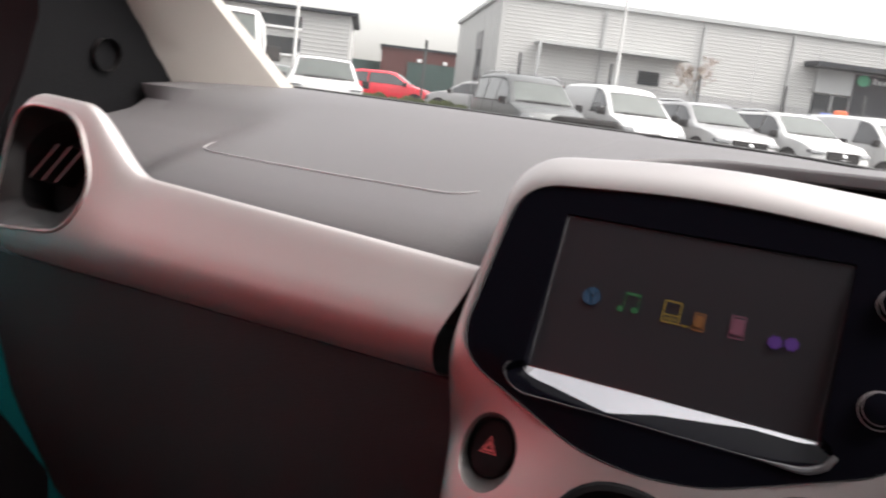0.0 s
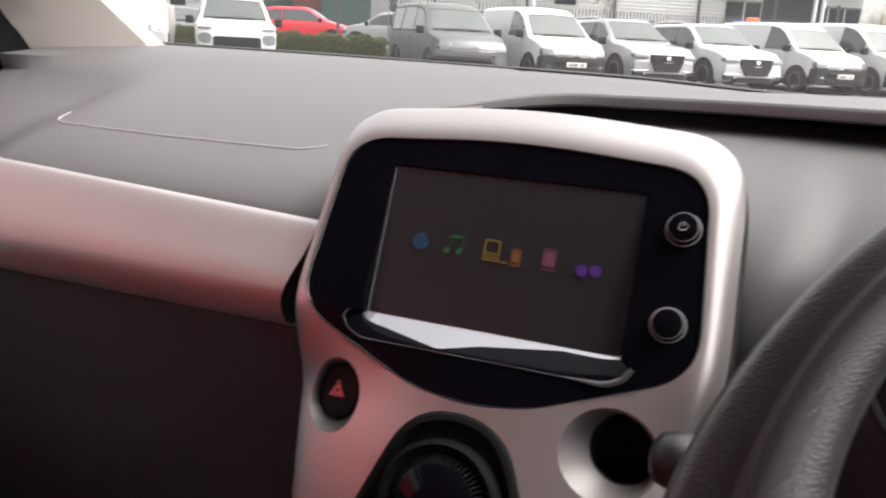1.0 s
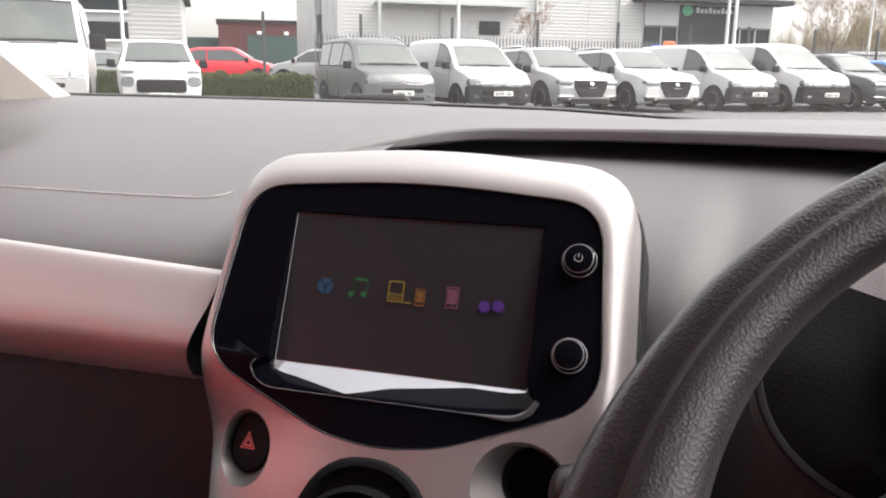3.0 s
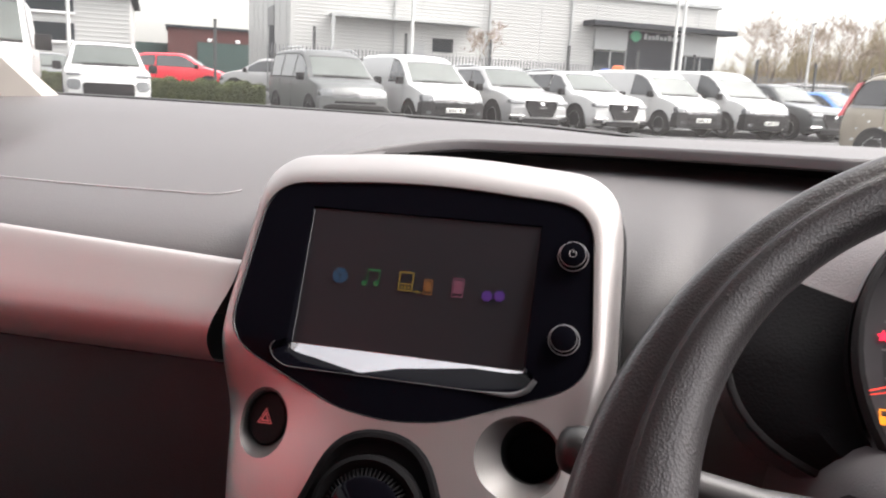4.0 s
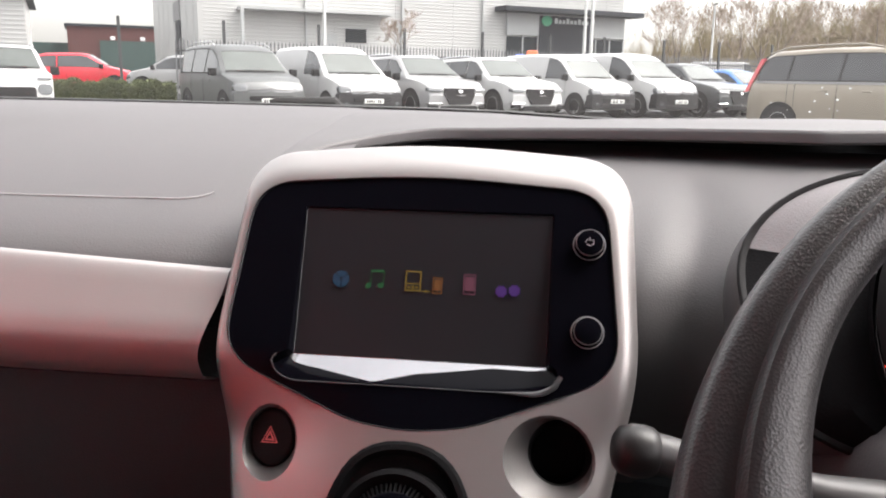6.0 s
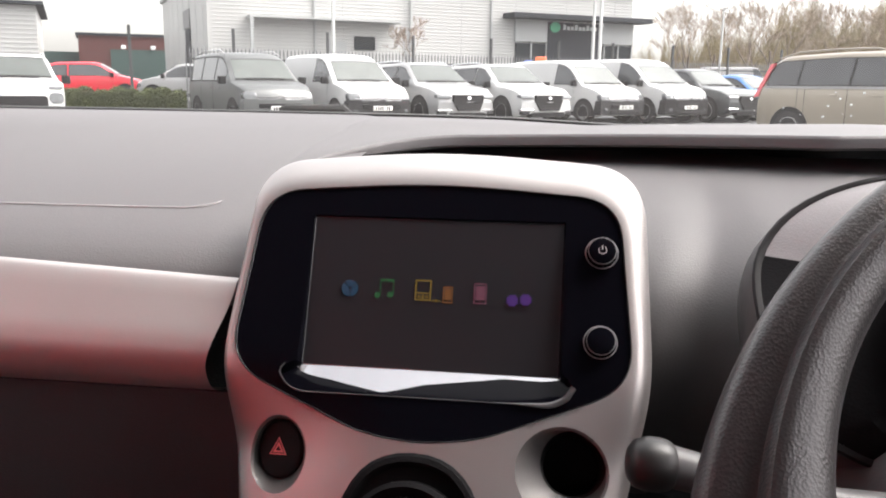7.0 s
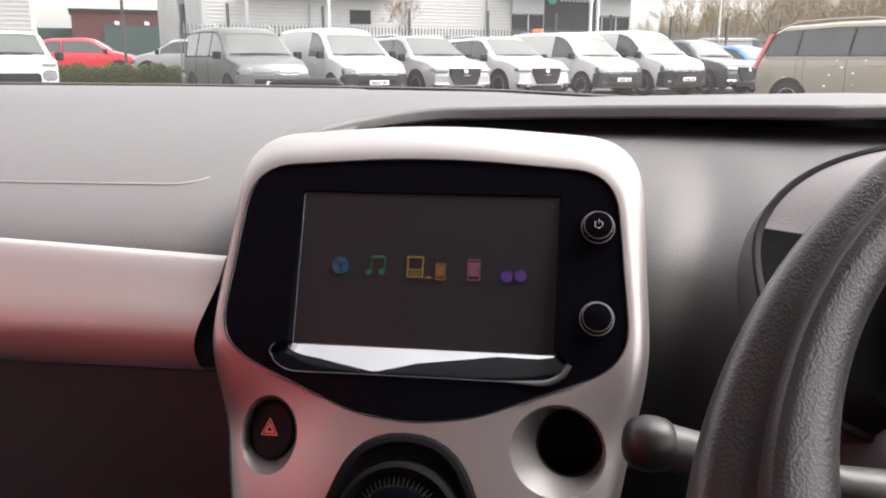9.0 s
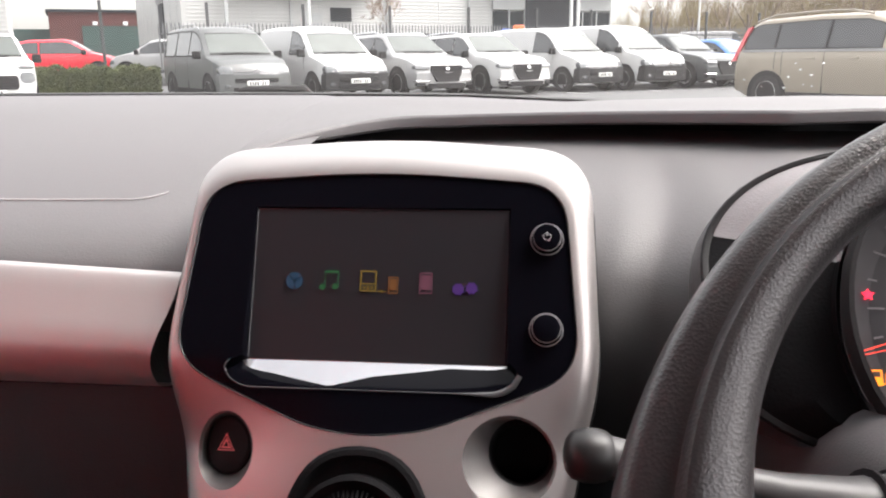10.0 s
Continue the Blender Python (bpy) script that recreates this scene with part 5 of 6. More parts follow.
VAN2 = Shape(4.60, 1.92, [(-2.3, 1.75), (-2.22, 1.86), (-1.0, 1.88), (0.20, 1.87), (0.55, 1.80), (0.80, 1.67), (1.45, 1.13), (2.02, 1.02), (2.22, 0.92), (2.3, 0.74)], 1.08, tumble=0.15, square=True)
SUV = Shape(4.57, 1.89, [(-2.28, 0.95), (-2.15, 1.15), (-1.75, 1.50), (-1.3, 1.58), (0.1, 1.62), (0.40, 1.57), (1.10, 1.08), (1.95, 0.96), (2.18, 0.86), (2.28, 0.62)], 1.00, tumble=0.17)
HATCH = Shape(4.0, 1.75, [(-2.0, 0.80), (-1.92, 1.0), (-1.62, 1.32), (-1.1, 1.44), (0.1, 1.47), (0.38, 1.42), (1.10, 0.98), (1.75, 0.84), (1.93, 0.74), (2.0, 0.55)], 0.92, tumble=0.18)
CROSS = Shape(4.15, 1.77, [(-2.07, 0.90), (-2.0, 1.15), (-1.75, 1.48), (-1.2, 1.58), (0.3, 1.60), (0.58, 1.54), (1.12, 1.08), (1.80, 0.99), (2.0, 0.88), (2.07, 0.62)], 1.00, tumble=0.16)
BIGVAN = Shape(5.4, 2.05, [(-2.7, 2.40), (-2.6, 2.5), (0.8, 2.52), (1.15, 2.42), (1.75, 1.42), (2.35, 1.22), (2.6, 1.05), (2.7, 0.8)], 1.36, tumble=0.14, square=True)
MPV = Shape(4.60, 1.83, [(-2.3, 0.85), (-2.24, 1.05), (-2.05, 1.50), (-1.75, 1.64), (-0.6, 1.69), (0.3, 1.68), (0.55, 1.62), (1.55, 1.10), (2.05, 0.92), (2.25, 0.78), (2.3, 0.55)], 1.06, tumble=0.17)

G_ROW = "parked vehicles in the facing row"
vehicle("van", "mid-grey people carrier van with roof rails and chrome badge", bay(-4.75), M_GREYP, MPVAN, M_CARGLASS, (1.42, -1.32), 0.32, [(-1.95, -1.0), (-0.9, 0.05), (0.12, 0.92)], (1.22, 0.70), nose=nose_van(M_GREYP), category="van", group=G_ROW, rails=M_SILVERP)
vehicle("van", "white panel van with a dark unpainted front bumper", bay(-2.30, -0.05), M_WHITE, VAN, M_CARGLASS, (1.42, -1.32), 0.32, [(0.12, 0.94)], (1.23, 0.72), nose=nose_van(M_BUMPER), category="van", group=G_ROW)
vehicle("suv", "pale silver SUV with a large black grille beside the vans", bay(0.0), M_SILVERP, SUV, M_CARGLASS, (1.40, -1.33), 0.36, [(-1.70, -0.95), (-0.88, 0.0), (0.08, 0.78)], (1.02, 0.46), rear=(-2.1, -1.75), nose=nose_suv, group=G_ROW, rails=M_CHROME)
vehicle("suv", "white SUV with a large black grille beside a van", bay(2.37), M_WHITE, SUV, M_CARGLASS, (1.40, -1.33), 0.36, [(-1.70, -0.95), (-0.88, 0.0), (0.08, 0.78)], (1.02, 0.46), rear=(-2.1, -1.75), nose=nose_suv, group=G_ROW, rails=M_CHROME)
vehicle("van", "white panel van with black bumper and beacon behind", bay(5.20, 0.35), M_WHITE, VAN, M_CARGLASS, (1.42, -1.32), 0.32, [(0.12, 0.94)], (1.23, 0.72), nose=nose_van(M_BUMPER), category="van", group=G_ROW)
vehicle("van", "larger white van with black lower bumper", bay(7.35, 0.3), M_WHITE, VAN2, M_CARGLASS, (1.42, -1.42), 0.34, [(0.22, 1.06)], (1.40, 0.84), nose=nose_van(M_BLACK), category="van", group=G_ROW)
vehicle("suv", "dark grey SUV with clear headlamps", bay(9.65, 0.3), M_DARKP, SUV, M_CARGLASS, (1.40, -1.33), 0.36, [(-1.70, -0.95), (-0.88, 0.0), (0.08, 0.78)], (1.02, 0.46), rear=(-2.1, -1.75), nose=nose_suv, group=G_ROW)
vehicle("hatchback", "bright blue small hatchback", bay(12.0, 0.6), M_BLUEP, HATCH, M_CARGLASS, (1.30, -1.18), 0.30, [(-1.5, -0.75), (-0.65, 0.75)], (1.02, 0.44), rear=(-1.9, -1.6), nose=nose_hatch, group=G_ROW)
vehicle("crossover", "white crossover with roof rails facing the lane", bay(-10.05, -0.3, -3), M_WHITE, CROSS, M_CARGLASS, (1.30, -1.28), 0.33, [(-1.7, -0.95), (-0.85, 0.0), (0.08, 0.85)], (1.06, 0.62), rear=(-2.0, -1.75), nose=nose_cross, group=G_ROW, rails=M_WHITE)
vehicle("van", "tall white delivery van with black mirrors", bay(-12.5, 0.0, -4), M_WHITE, BIGVAN, M_CARGLASS, (1.75, -1.7), 0.34, [(0.75, 1.35)], (1.68, 1.20), nose=nose_van(M_SILVERP), category="van", group=G_ROW, mirrors=(1.45, 1.55))
G_FAR = "vehicles beyond the row"
p = Vector((-17.8, 29.5, 0))
vehicle("hatchback", "bright red hatchback behind the hedge", pose(p.x, p.y, 0.30, 0, 0, 22), M_REDP, HATCH, M_DARKGLASS, (1.30, -1.18), 0.30, [(-1.5, -0.75), (-0.65, 0.75)], (1.02, 0.44), rear=(-1.9, -1.6), nose=nose_hatch, group=G_FAR)
vehicle("hatchback", "silver hatchback beside a hedge", pose(-14.2, 30.5, 0.28, 0, 0, 196), M_SILVERP, HATCH, M_DARKGLASS, (1.30, -1.18), 0.30, [(-1.5, -0.75), (-0.65, 0.75)], (1.02, 0.44), rear=(-1.9, -1.6), nose=nose_hatch, group=G_FAR)
vehicle("hatchback", "dark blue hatchback half hidden by a van", pose(-20.3, 25.0, 0.0, 0, 0, YAW + 10), M_DARKP, HATCH, M_CARGLASS, (1.30, -1.18), 0.30, [(-1.5, -0.75), (-0.65, 0.75)], (1.02, 0.44), rear=(-1.9, -1.6), nose=nose_hatch, group=G_FAR)
vehicle("van", "white delivery van parked far off by trees", pose(13.4, 62.0, 0.0, 0, 0, 10), M_WHITE, BIGVAN, M_CARGLASS, (1.75, -1.7), 0.34, [(0.75, 1.35)], (1.68, 1.20), nose=nose_van(M_BLACK), category="van", group=G_FAR)


def tail_mpv(car, sh):
    for s in (-1, 1):
        rows = []
        for k in range(13):
            x = -2.0 + 2.85 * k / 12
            (by, bz), _, _, _ = sh.side(x)
            rows.append([Vector((x, s * (by + d), bz + h)) for d, h in ((-0.01, -0.015), (0.016, -0.012), (0.016, 0.030), (-0.012, 0.034))])
        bm = bmesh.new()
        loft(bm, rows, cap0=True, cap1=True)
        part("belt_trim", bm, M_SILVERP, car, "bright belt trim", local=True)
    for s in (-1, 1):
        bm = bmesh.new()
        rows = []
        for f in (0, 0.33, 0.66, 1.0):
            x, z = -2.27 + 0.31 * f, 0.87 + 0.62 * f
            w = sh.side(x)[0][0] if z < sh.belt else sh.side(x)[0][0] - 0.02 - 0.12 * (z - sh.belt) / 0.7
            rows.append([Vector((x - 0.02, s * (w - 0.10), z)), Vector((x - 0.015, s * (w + 0.012), z)), Vector((x + 0.075, s * (w + 0.014), z + 0.02)), Vector((x + 0.075, s * (w - 0.05), z + 0.02))])
        loft(bm, rows, cap0=True, cap1=True)
        part("tail_lamp", bm, M_TAIL, car, "tall red tail lamp", local=True)


vehicle("people_carrier", "sand-beige people carrier with red tail lamps and roof rails", pose(6.05, 15.0, 0, 0, 0, -50), M_TANP, MPV, M_CARGLASS, (1.38, -1.42), 0.32, [(-1.95, -1.34), (-1.29, -0.33), (-0.28, 0.65)], (1.42, 0.62), rear=(-2.2, -1.95), nose=nose_hatch, rails=M_TANP, tail=tail_mpv, rim=M_COVER)
vehicle("van", "bright red van parked alongside the passenger door", pose(-2.58, -0.75, 0, 0, 0, 90), M_REDP, VAN, M_DARKGLASS, (1.42, -1.32), 0.32, [(0.12, 0.94)], (1.23, 0.72), nose=nose_van(M_BLACK), category="van")

beacon = thing("roof_beacon", "blue and orange roof sign on a van", "roof sign", pose(-0.55, 26.2, 1.76))
part("blue_box", boxed(-0.90, -0.62, 26.10, 26.28, 1.70, 1.84, bevel=0.03), M_BLUEBOX, beacon)
part("orange_box", boxed(-0.55, -0.20, 26.10, 26.32, 1.76, 1.96, bevel=0.05), M_ORANGE, beacon)

# ground
bm = bmesh.new()
loft(bm, [[Vector((x, y, 0)) for y in (-600, -60, -10, 10, 60, 900)] for x in (-900, -60, -10, 10, 60, 900)], closed=False)
solo("ground", bm, M_TARMAC, "grey damp tarmac car park surface", "ground", "structure", smooth=0)
M_LINE = material("worn_white_line", (0.55, 0.55, 0.53), 0.8, vary=0.3, vscale=9)
for k in range(11):
    s = -13.5 + 2.5 * k
    a = ROW + ALONG * s + FACING * 2.6
    b = ROW + ALONG * s - FACING * 2.4
    bm = bmesh.new()
    d = ALONG * 0.05
    bm.faces.new([bm.verts.new(q + Vector((0, 0, 0.004))) for q in (a - d, a + d, b + d, b - d)])
    solo("bay_line", bm, M_LINE, "worn white painted bay line", "road marking", "structure", "bay lines", smooth=0)
M_SOIL = material("raised_lot_tarmac", (0.09, 0.09, 0.088), 0.85, vary=0.3, vscale=1, grain=0.4, gscale=50)
bm = bmesh.new()
loft(bm, [[Vector((*q, z)) for q in ((-30, 22.5), (-9.5, 31.5), (-14, 42), (-40, 34))] for z in (0.0, 0.30)], cap1=True)
solo("raised_pavement", bm, M_SOIL, "slightly raised neighbouring parking surface", "pavement", "structure", smooth=0)

# hedge: leaves over a twiggy core
M_LEAF = material("hedge_leaves", (0.050, 0.080, 0.026), 0.7, vary=0.5, vscale=3, tint=(0.085, 0.095, 0.040), spec=0.2)
rng = random.Random(5)
bm = bmesh.new()
H0, H1 = ROW + ALONG * -11.3 - FACING * 4.2, ROW + ALONG * -5.2 - FACING * 4.2
core = [(-0.36, 0.02), (-0.38, 0.60), (-0.30, 0.74), (0.30, 0.74), (0.38, 0.60), (0.36, 0.02)]
loft(bm, [[H0.lerp(H1, k / 40) + FACING * (w + 0.03 * math.sin(k * 1.7 + z * 9)) + Vector((0, 0, z + 0.04 * math.sin(k * 2.3) * (z > 0.1))) for w, z in core] for k in range(41)], cap0=True, cap1=True)
for k in range(30000):
    t = rng.random()
    c = H0.lerp(H1, t) - FACING * rng.uniform(-0.45, 0.45)
    h = 0.80 + 0.05 * math.sin(t * 37) + 0.04 * math.sin(t * 91)
    edge = rng.random()
    if edge < 0.6:
        c = H0.lerp(H1, t) + FACING * (0.40 + rng.gauss(0, 0.03))
        z = h * rng.random()
    else:
        z = h + rng.gauss(-0.02, 0.03)
    n = Vector((rng.gauss(0, 1), rng.gauss(0, 1), rng.gauss(0.4, 1))).normalized()
    s = n.orthogonal().normalized()
    u = n.cross(s)
    r = rng.uniform(0.015, 0.032)
    p = Vector((c.x, c.y, max(0.03, z)))
    vs = [bm.verts.new(p + q) for q in (s * r, u * r * 0.6, -s * r, -u * r * 0.6)]
    bm.faces.new(vs)
hedge = solo("hedge", bm, M_LEAF, "clipped low green hedge along the bays", "hedge", "stuff", smooth=0)

# palisade fence behind the row
M_FENCE = material("dark_grey_steel_fence", (0.05, 0.053, 0.055), 0.5, metal=0.3, vary=0.2, vscale=4)
M_PALE = material("grey_steel_pales", (0.13, 0.135, 0.14), 0.5, metal=0.3, vary=0.2, vscale=4)
F0 = Vector((-9.15, 32.5, 0))
fence = thing("fence", "dark steel palisade fence with taller posts", "fence", pose(F0.x, F0.y, 0, 0, 0, 33))
for px in (-7.6, -3.8, 0.0, 3.8, 7.6, 11.2, 14.3, 18.0, 21.7, 25.5):
    part("post", boxed(px - 0.055, px + 0.055, -0.04, 0.04, 0, 3.1, bevel=0.01), M_FENCE, fence, local=True, smooth=0)
for z in (0.5, 1.9):
    part("rail", boxed(-5.6, 27, 0.06, 0.10, z, z + 0.06), M_FENCE, fence, local=True, smooth=0)
bm = boxed(-0.026, 0.026, -0.012, 0.012, 0.08, 2.26)
tip = [bm.verts.new(q) for q in ((-0.026, -0.012, 2.26), (0.026, -0.012, 2.26), (0.0, 0.0, 2.40))]
bm.faces.new(tip)
pale_ob = part("pale", bm, M_PALE, fence, local=True, smooth=0)
pale_ob.location = (-5.6, 0.12, 0)
for k in range(1, 215):
    o = pale_ob.copy()
    scene.collection.objects.link(o)
    o.location = (-5.6 + 0.152 * k, 0.12, 0)


# ---- buildings ----
M_CLAD = material("white_ribbed_cladding", (0.43, 0.43, 0.42), 0.45, vary=0.05, vscale=0.4)
M_CLADG = material("pale_grey_panels", (0.38, 0.39, 0.39), 0.5, vary=0.06, vscale=0.5)
M_DARKCLAD = material("dark_grey_fascia", (0.026, 0.030, 0.036), 0.7, vary=0.2, vscale=0.6, spec=0.2)
M_SHOP = material("dark_shop_glazing", (0.020, 0.026, 0.030), 0.12, vary=0.5, vscale=0.5, spec=0.15)
M_BRICK = material("red_brick", (0.085, 0.026, 0.024), 0.85, vary=0.2, vscale=1.5, grain=0.3, gscale=12)
M_GREEN = material("green_sign", (0.02, 0.30, 0.15), 0.4, vary=0.05)
M_POSTGREY = material("mid_grey_panel", (0.20, 0.20, 0.20), 0.6, vary=0.1, vscale=0.6)
M_SIGNTEXT = material("pale_sign_letters", (0.42, 0.44, 0.45), 0.5, vary=0.05)
M_FLASH = material("pale_flashing", (0.50, 0.50, 0.49), 0.5, vary=0.05, vscale=1.0)
M_TEALSHED = material("dark_green_sheeting", (0.03, 0.062, 0.056), 0.7, vary=0.2, vscale=0.8)


def ribbed_wall(L, z0, z1, pitch, deep, y=0.0):
    """Horizontal trapezoid ribs on a wall face that looks along -y."""
    bm = bmesh.new()
    prof = []
    z = z0
    while z < z1 - pitch:
        prof += [(y, z), (y, z + pitch * 0.55), (y - deep, z + pitch * 0.65), (y - deep, z + pitch * 0.9)]
        z += pitch
    prof += [(y, z), (y, z1), (y + 0.3, z1), (y + 0.3, z0)]
    loft(bm, [[Vector((x, *p)) for p in prof] for x in (L[0], L[1])], cap0=True, cap1=True)
    return bm


# long warehouse; its own x runs along the front
W0 = Vector((-20.5, 46.8, 0))
ware = thing("warehouse", "long white warehouse with ribbed cladding and glazed entrance", "building", pose(W0.x, W0.y, 0, 0, 0, 32.3))
WL = 31.0
part("wall", ribbed_wall((0.3, WL), 2.6, 7.5, 0.22, 0.013), M_CLAD, ware, "white horizontal ribbed cladding", local=True, smooth=0)
part("plinth_wall", boxed(0.3, WL, 0.02, 0.3, 0, 2.6), M_CLADG, ware, "pale grey lower wall", local=True, smooth=0)
part("side_wall", boxed(0, 0.3, 0, 23.3, 0, 7.5), M_CLAD, ware, "pale grey gable wall", local=True, smooth=0)
for k in range(7):
    part("panel_joint", boxed(-0.02, 0.0, 1.5 + 3.0 * k, 1.56 + 3.0 * k, 0, 7.4), M_CLADG, ware, local=True, smooth=0)
part("far_wall", boxed(WL - 0.3, WL, 0.3, 23.3, 0, 7.5), M_CLAD, ware, local=True, smooth=0)
part("back_wall", boxed(0, WL, 23.3, 23.6, 0, 7.5), M_CLAD, ware, local=True, smooth=0)
part("roof", boxed(-0.2, WL + 0.2, -0.2, 23.8, 7.5, 7.8, bevel=0.04), M_CLADG, ware, "flat pale roof edge", local=True, smooth=0)
part("side_door", boxed(-0.08, 0.0, 7.2, 9.4, 0, 4.6), M_DARKCLAD, ware, "tall dark doorway", local=True, smooth=0)
part("door_panel", boxed(-0.07, 0.0, 7.2, 10.4, 4.65, 5.9), M_POSTGREY, ware, "grey panel over the doorway", local=True, smooth=0)
part("window", boxed(9.15, 10.55, -0.08, 0.1, 3.2, 4.05), M_SHOP, ware, "small dark window", local=True, smooth=0)
part("vent_panel", boxed(7.4, 8.6, -0.05, 0.1, 2.9, 3.7), M_CLADG, ware, "grey wall louvre", local=True, smooth=0)
part("lean_to_roof", boxed(2.3, 12.0, -1.2, 0.0, 4.9, 5.02), M_CLADG, ware, "thin canopy edge", local=True, smooth=0)
part("lean_to_post", boxed(2.3, 2.5, -1.2, -1.0, 0, 4.9), M_CLADG, ware, local=True, smooth=0)
for x in (6.5, 13.0, 19.0):
    part("downpipe", boxed(x, x + 0.12, -0.16, -0.05, 0, 7.4), M_CLADG, ware, local=True, smooth=0)
for x in (4.2, 8.4, 12.6, 16.8, 21.0, 25.2, 29.4):
    part("cladding_joint", boxed(x, x + 0.05, -0.022, 0.0, 2.6, 7.45), M_CLADG, ware, local=True, smooth=0)
part("base_flashing", boxed(0.3, WL, -0.06, 0.02, 2.52, 2.62), M_FLASH, ware, "pale flashing over the plinth", local=True, smooth=0)
# entrance with canopy
part("canopy", boxed(20.0, WL + 0.7, -1.6, 0.1, 5.60, 5.95, bevel=0.03), M_DARKCLAD, ware, "dark projecting canopy", local=True, smooth=0)
part("shop_band", boxed(20.9, WL, -0.25, 0.1, 4.1, 5.6), M_CLADG, ware, "pale band over the glazing", local=True, smooth=0)
sb = part("sign_board", boxed(23.5, 28.0, -0.32, -0.2, 0.3, 5.5), M_DARKCLAD, ware, "dark sign board", local=True, smooth=0)
bm = bmesh.new()
loft(bm, [[Vector((24.05 + 0.42 * math.cos(2 * math.pi * k / 20), y, 5.15 + 0.36 * math.sin(2 * math.pi * k / 20))) for k in range(20)] for y in (-0.32, -0.40)], cap1=True)
part("sign_disc", bm, M_GREEN, sb, "round green sign", local=True)
for k in range(9):
    part("sign_bar", boxed(24.75 + 0.33 * k, 24.97 + 0.33 * k, -0.36, -0.32, 5.0, 5.25 + 0.12 * (k % 3 == 0)), M_SIGNTEXT, sb, local=True, smooth=0)
for k in range(8):
    x = 21.0 + 1.25 * k
    w = part("glazing", boxed(x, x + 1.16, -0.18, 0.0, 0.1, 4.0), M_SHOP, ware, "dark shopfront pane", local=True, smooth=0)
    part("mullion", boxed(x + 1.16, x + 1.25, -0.24, 0.0, 0.0, 4.1), M_CLADG, w, local=True, smooth=0)

# pale building beyond the tall van
L0 = Vector((-34.6, 51.5, 0))
shed = thing("office_building", "pale cream commercial building with long dark windows", "building", pose(L0.x, L0.y, 0, 0, 0, 32.3))
part("wall", ribbed_wall((-26, 0), 0, 6.0, 0.30, 0.022), M_CLAD, shed, "cream ribbed wall", local=True, smooth=0)
part("end_wall", boxed(-0.3, 0, 0.3, 14, 0, 6.0), M_CLAD, shed, local=True, smooth=0)
part("roof", boxed(-26.2, 0.5, -0.5, 14.3, 6.0, 6.25, bevel=0.03), M_DARKCLAD, shed, "dark roof edge", local=True, smooth=0)
for x0, x1, z0, z1 in ((-10.5, -7.4, 2.75, 3.95), (-7.2, -3.6, 2.75, 3.95), (-10.5, -7.4, 4.7, 5.5), (-7.2, -3.6, 4.7, 5.5), (-10.5, -3.6, 0.2, 1.6)):
    w = part("window", boxed(x0, x1, -0.12, 0.1, z0, z1), M_SHOP, shed, "long dark window", local=True, smooth=0)
    part("window_sill", boxed(x0 - 0.1, x1 + 0.1, -0.25, 0.1, z0 - 0.15, z0), M_WHITE_MARK, w, local=True, smooth=0)

# brick unit far behind
brick = thing("brick_building", "red brick unit with dark green shutters far off", "building", pose(-44.5, 77.0, 0, 0, 0, 31))
part("wall", boxed(-2.4, 9.5, 0, 8, 0, 5.5), M_BRICK, brick, "red brick wall", local=True, smooth=0)
part("roof", boxed(-2.6, 9.7, -0.2, 8.2, 5.5, 5.75), M_DARKCLAD, brick, local=True, smooth=0)
part("shutter", boxed(0.5, 9.2, -0.15, 0.05, 0, 4.2), M_TEALSHED, brick, "dark green sheeted front", local=True, smooth=0)
for x in (1.5, 4.3):
    part("wall_lamp", boxed(x, x + 0.45, -0.4, -0.15, 4.25, 4.6, bevel=0.05), M_WHITE_MARK, brick, "white wall lamp", local=True)
part("wing", boxed(-9.0, -2.4, 4, 12, 0, 4.0), M_TEALSHED, brick, "low dark wing", local=True, smooth=0)

# lamp columns
M_POLE = material("galvanised_column", (0.50, 0.50, 0.49), 0.5, metal=0.4, vary=0.1, vscale=2)
for x, y, h in ((2.25, 41.0, 9.0), (1.95, 41.8, 8.0), (-10.35, 37.8, 9.0), (-24.3, 31.5, 8.0), (10.9, 56.0, 6.0)):
    lc = thing("lamp_column", "pale galvanised lighting column", "street lamp", pose(x, y, 0), "lamp columns")
    part("pole", tube(bmesh.new(), [(0, 0, 0), (0, 0, 1.2), (0, 0, 1.25), (0, 0, h)], [0.11, 0.11, 0.085, 0.06], 12), M_POLE, lc, local=True)
    part("lantern", boxed(-0.12, 0.12, -0.7, 0.05, h, h + 0.12, bevel=0.03), M_POLE, lc, local=True)

# bare winter trees and scrub
# browns lightened a little, so the colour carries some distance haze
M_BARK = material("bare_bark", (0.15, 0.115, 0.088), 0.9, vary=0.35, vscale=4, grain=0.5, gscale=25)
M_TWIG = material("brown_twigs", (0.21, 0.155, 0.115), 0.9, vary=0.35, vscale=2)


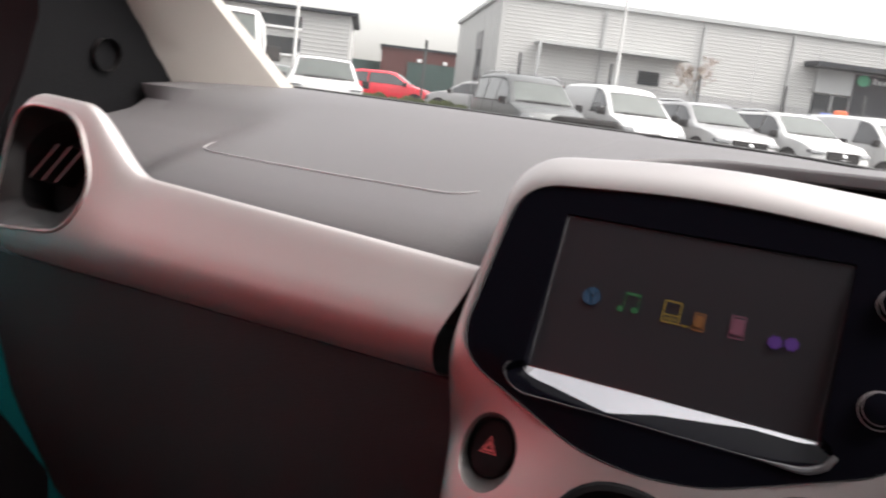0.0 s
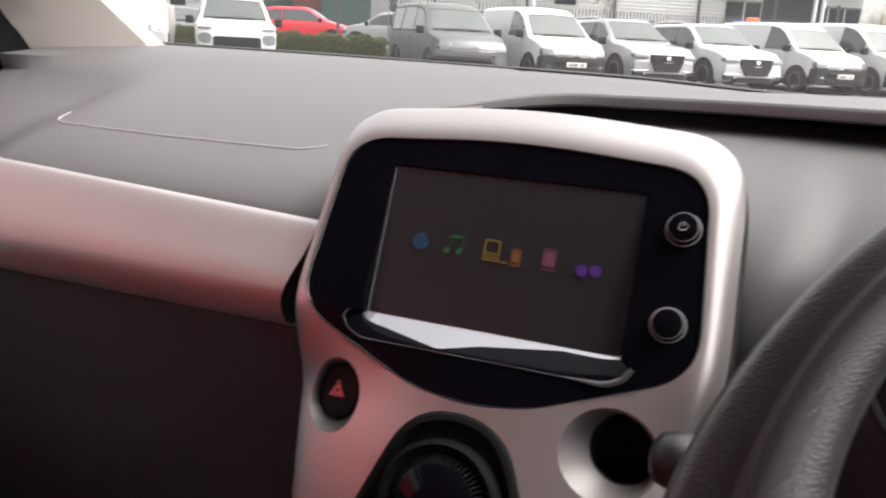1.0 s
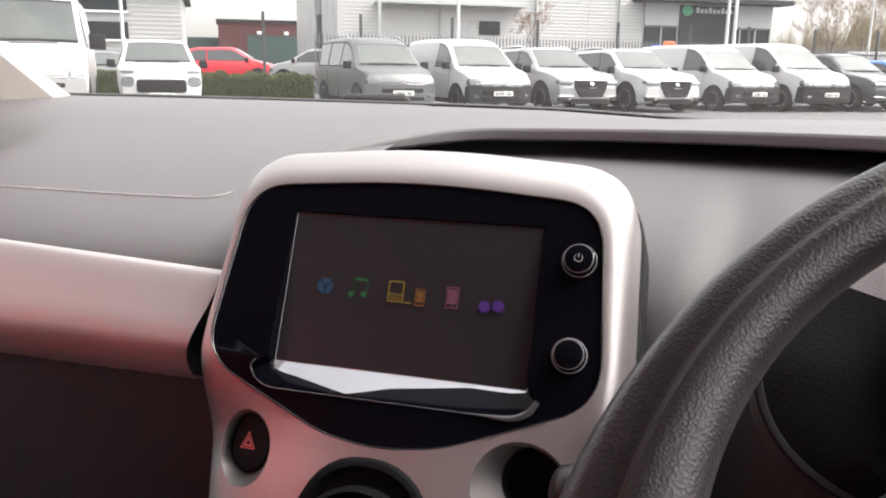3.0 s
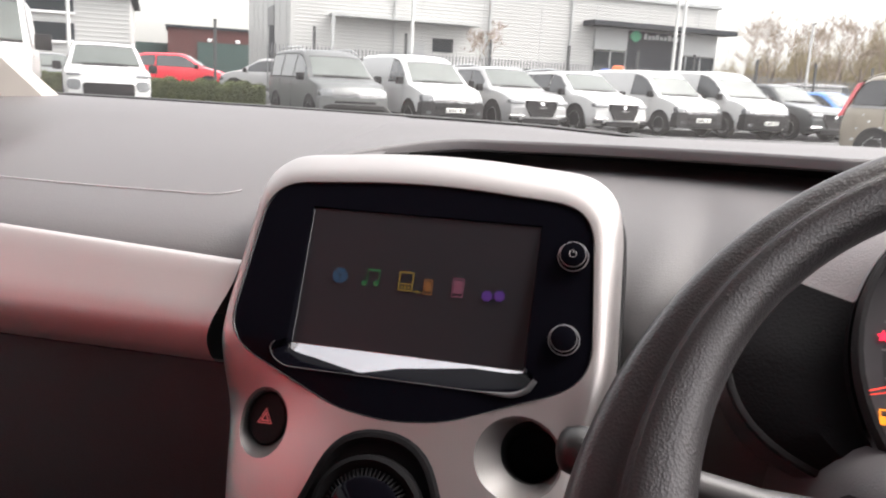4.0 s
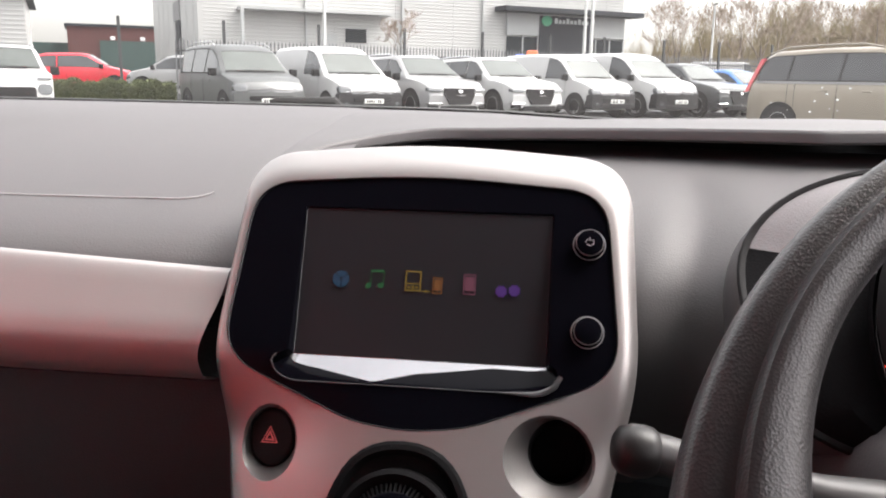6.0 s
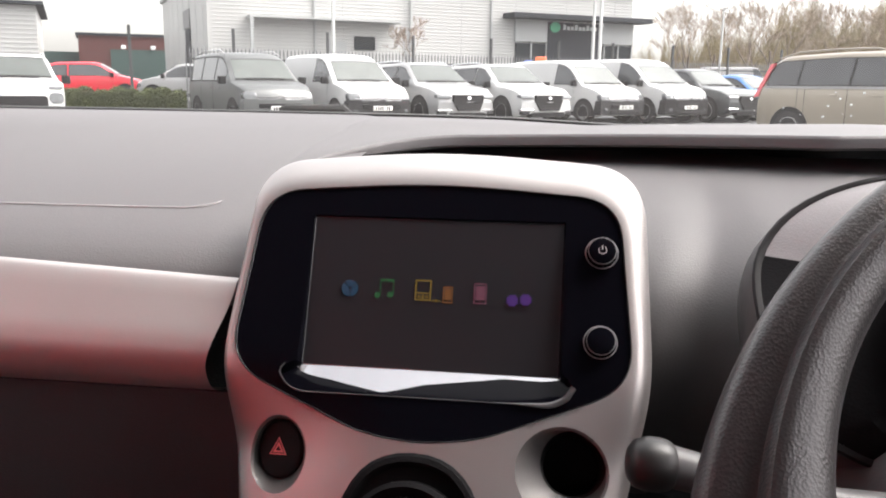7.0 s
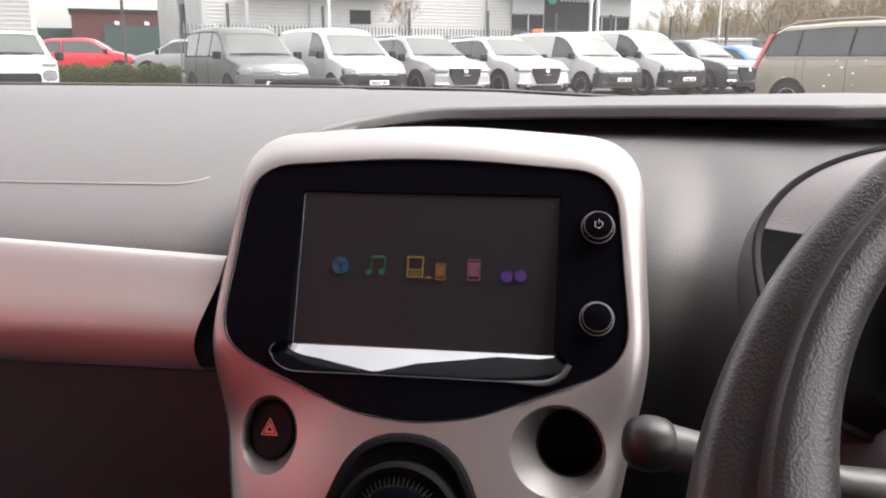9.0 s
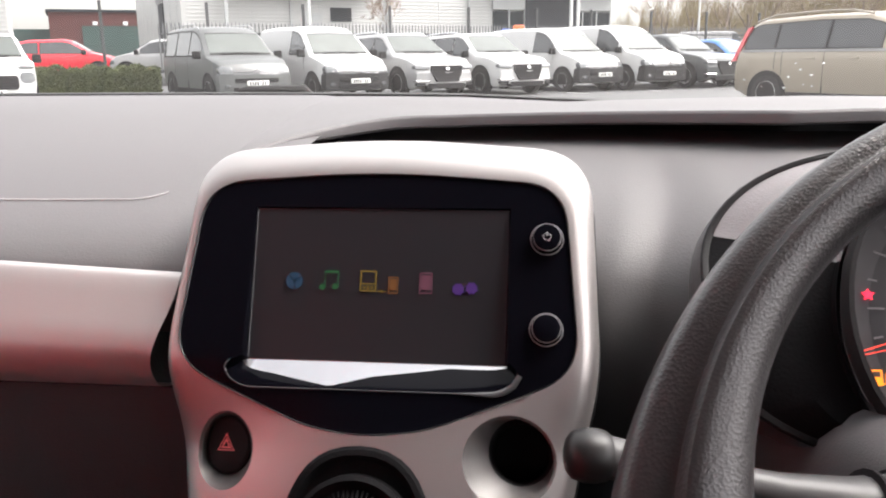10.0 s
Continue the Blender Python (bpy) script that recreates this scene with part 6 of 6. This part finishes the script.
def bare_tree(seed, h):
    rng = random.Random(seed)
    trunk, crown = bmesh.new(), bmesh.new()

    def grow(p, d, length, r, depth):
        pts, rad = [p], [r]
        for k in range(3):
            d = (d + Vector((rng.gauss(0, 0.13), rng.gauss(0, 0.13), rng.gauss(0.06, 0.07)))).normalized()
            p = p + d * length / 3
            pts.append(p)
            rad.append(r * (1 - 0.16 * (k + 1)))
        tube(trunk if depth < 2 else crown, pts, rad, 6 if depth < 2 else 3)
        if depth >= 5:
            return
        for k in range(rng.choice((2, 3, 3) if depth < 3 else (3, 4, 5))):
            q = pts[rng.choice((2, 3, 3))]
            side = Vector((rng.gauss(0, 1), rng.gauss(0, 1), rng.gauss(0.25, 0.5))).normalized()
            grow(q, (d * 0.75 + side * 0.72).normalized(), length * rng.uniform(0.58, 0.80), max(0.012, rad[3] * rng.uniform(0.55, 0.75)), depth + 1)

    grow(Vector((0, 0, 0)), Vector((0, 0, 1)), h * 0.30, h * 0.014, 0)
    return trunk, crown


TREES = []
for seed, h in ((3, 12.0), (8, 10.0), (21, 13.5)):
    tr = thing("tree", "tall bare winter tree with fine brown twigs", "tree", pose(0, 200, 0), "bare trees")
    a, b = bare_tree(seed, h)
    part("trunk", a, M_BARK, tr, local=True)
    part("crown", b, M_TWIG, tr, "dense bare twigs", local=True, smooth=0)
    TREES.append(tr)
sap = thing("sapling", "slender bare sapling beside the steel fence", "tree", pose(-6.45, 35.8, 0, 0, 0, 150))
a, b = bare_tree(17, 5.4)
part("trunk", a, M_BARK, sap, local=True)
part("crown", b, M_TWIG, sap, "thin bare twigs", local=True, smooth=0)
rng = random.Random(11)
spots = [(7.6 + 0.62 * k + rng.uniform(-0.6, 0.6), rng.uniform(70, 95)) for k in range(34)]
for i, (az, d) in enumerate(spots):
    x, y = d * math.sin(radians(az)), d * math.cos(radians(az))
    m = pose(x, y, 0, 0, 0, rng.uniform(0, 360))
    if i < 3:
        TREES[i].matrix_world = m
    else:
        copy_thing(TREES[i % 3], m @ Matrix.Scale(1.0, 4))
M_SCRUB = material("brown_scrub", (0.18, 0.13, 0.085), 0.9, vary=0.4, vscale=0.3, tint=(0.20, 0.165, 0.08))
bm = bmesh.new()
rng = random.Random(4)
for k in range(105000):
    az = rng.uniform(4.5, 34)
    d = rng.uniform(84, 106)
    top = 4.6 + 1.0 * math.sin(az * 1.3) + 0.7 * math.sin(az * 3.1 + 1) + 0.35 * math.sin(az * 7.0 + 0.4) + (-3.4 if az < 7.2 else 0) + 2.6 * smoothstep(11.5, 15.0, az) + max(0.0, rng.gauss(0, 1.5))
    z = top * rng.random() ** 0.9
    p = Vector((d * math.sin(radians(az)), d * math.cos(radians(az)), max(0.3, z)))
    u = Vector((rng.gauss(0, 0.5), rng.gauss(0, 0.5), 1)).normalized() * rng.uniform(0.25, 0.6)
    s = Vector((1, 0, 0)) * rng.uniform(0.006, 0.020)
    bm.faces.new([bm.verts.new(p + q) for q in (s - u, s * 0.4 + u, -s * 0.4 + u, -s - u)])
solo("scrub", bm, M_SCRUB, "brown tangle of winter twigs below the trees", "scrub", "stuff", smooth=0)
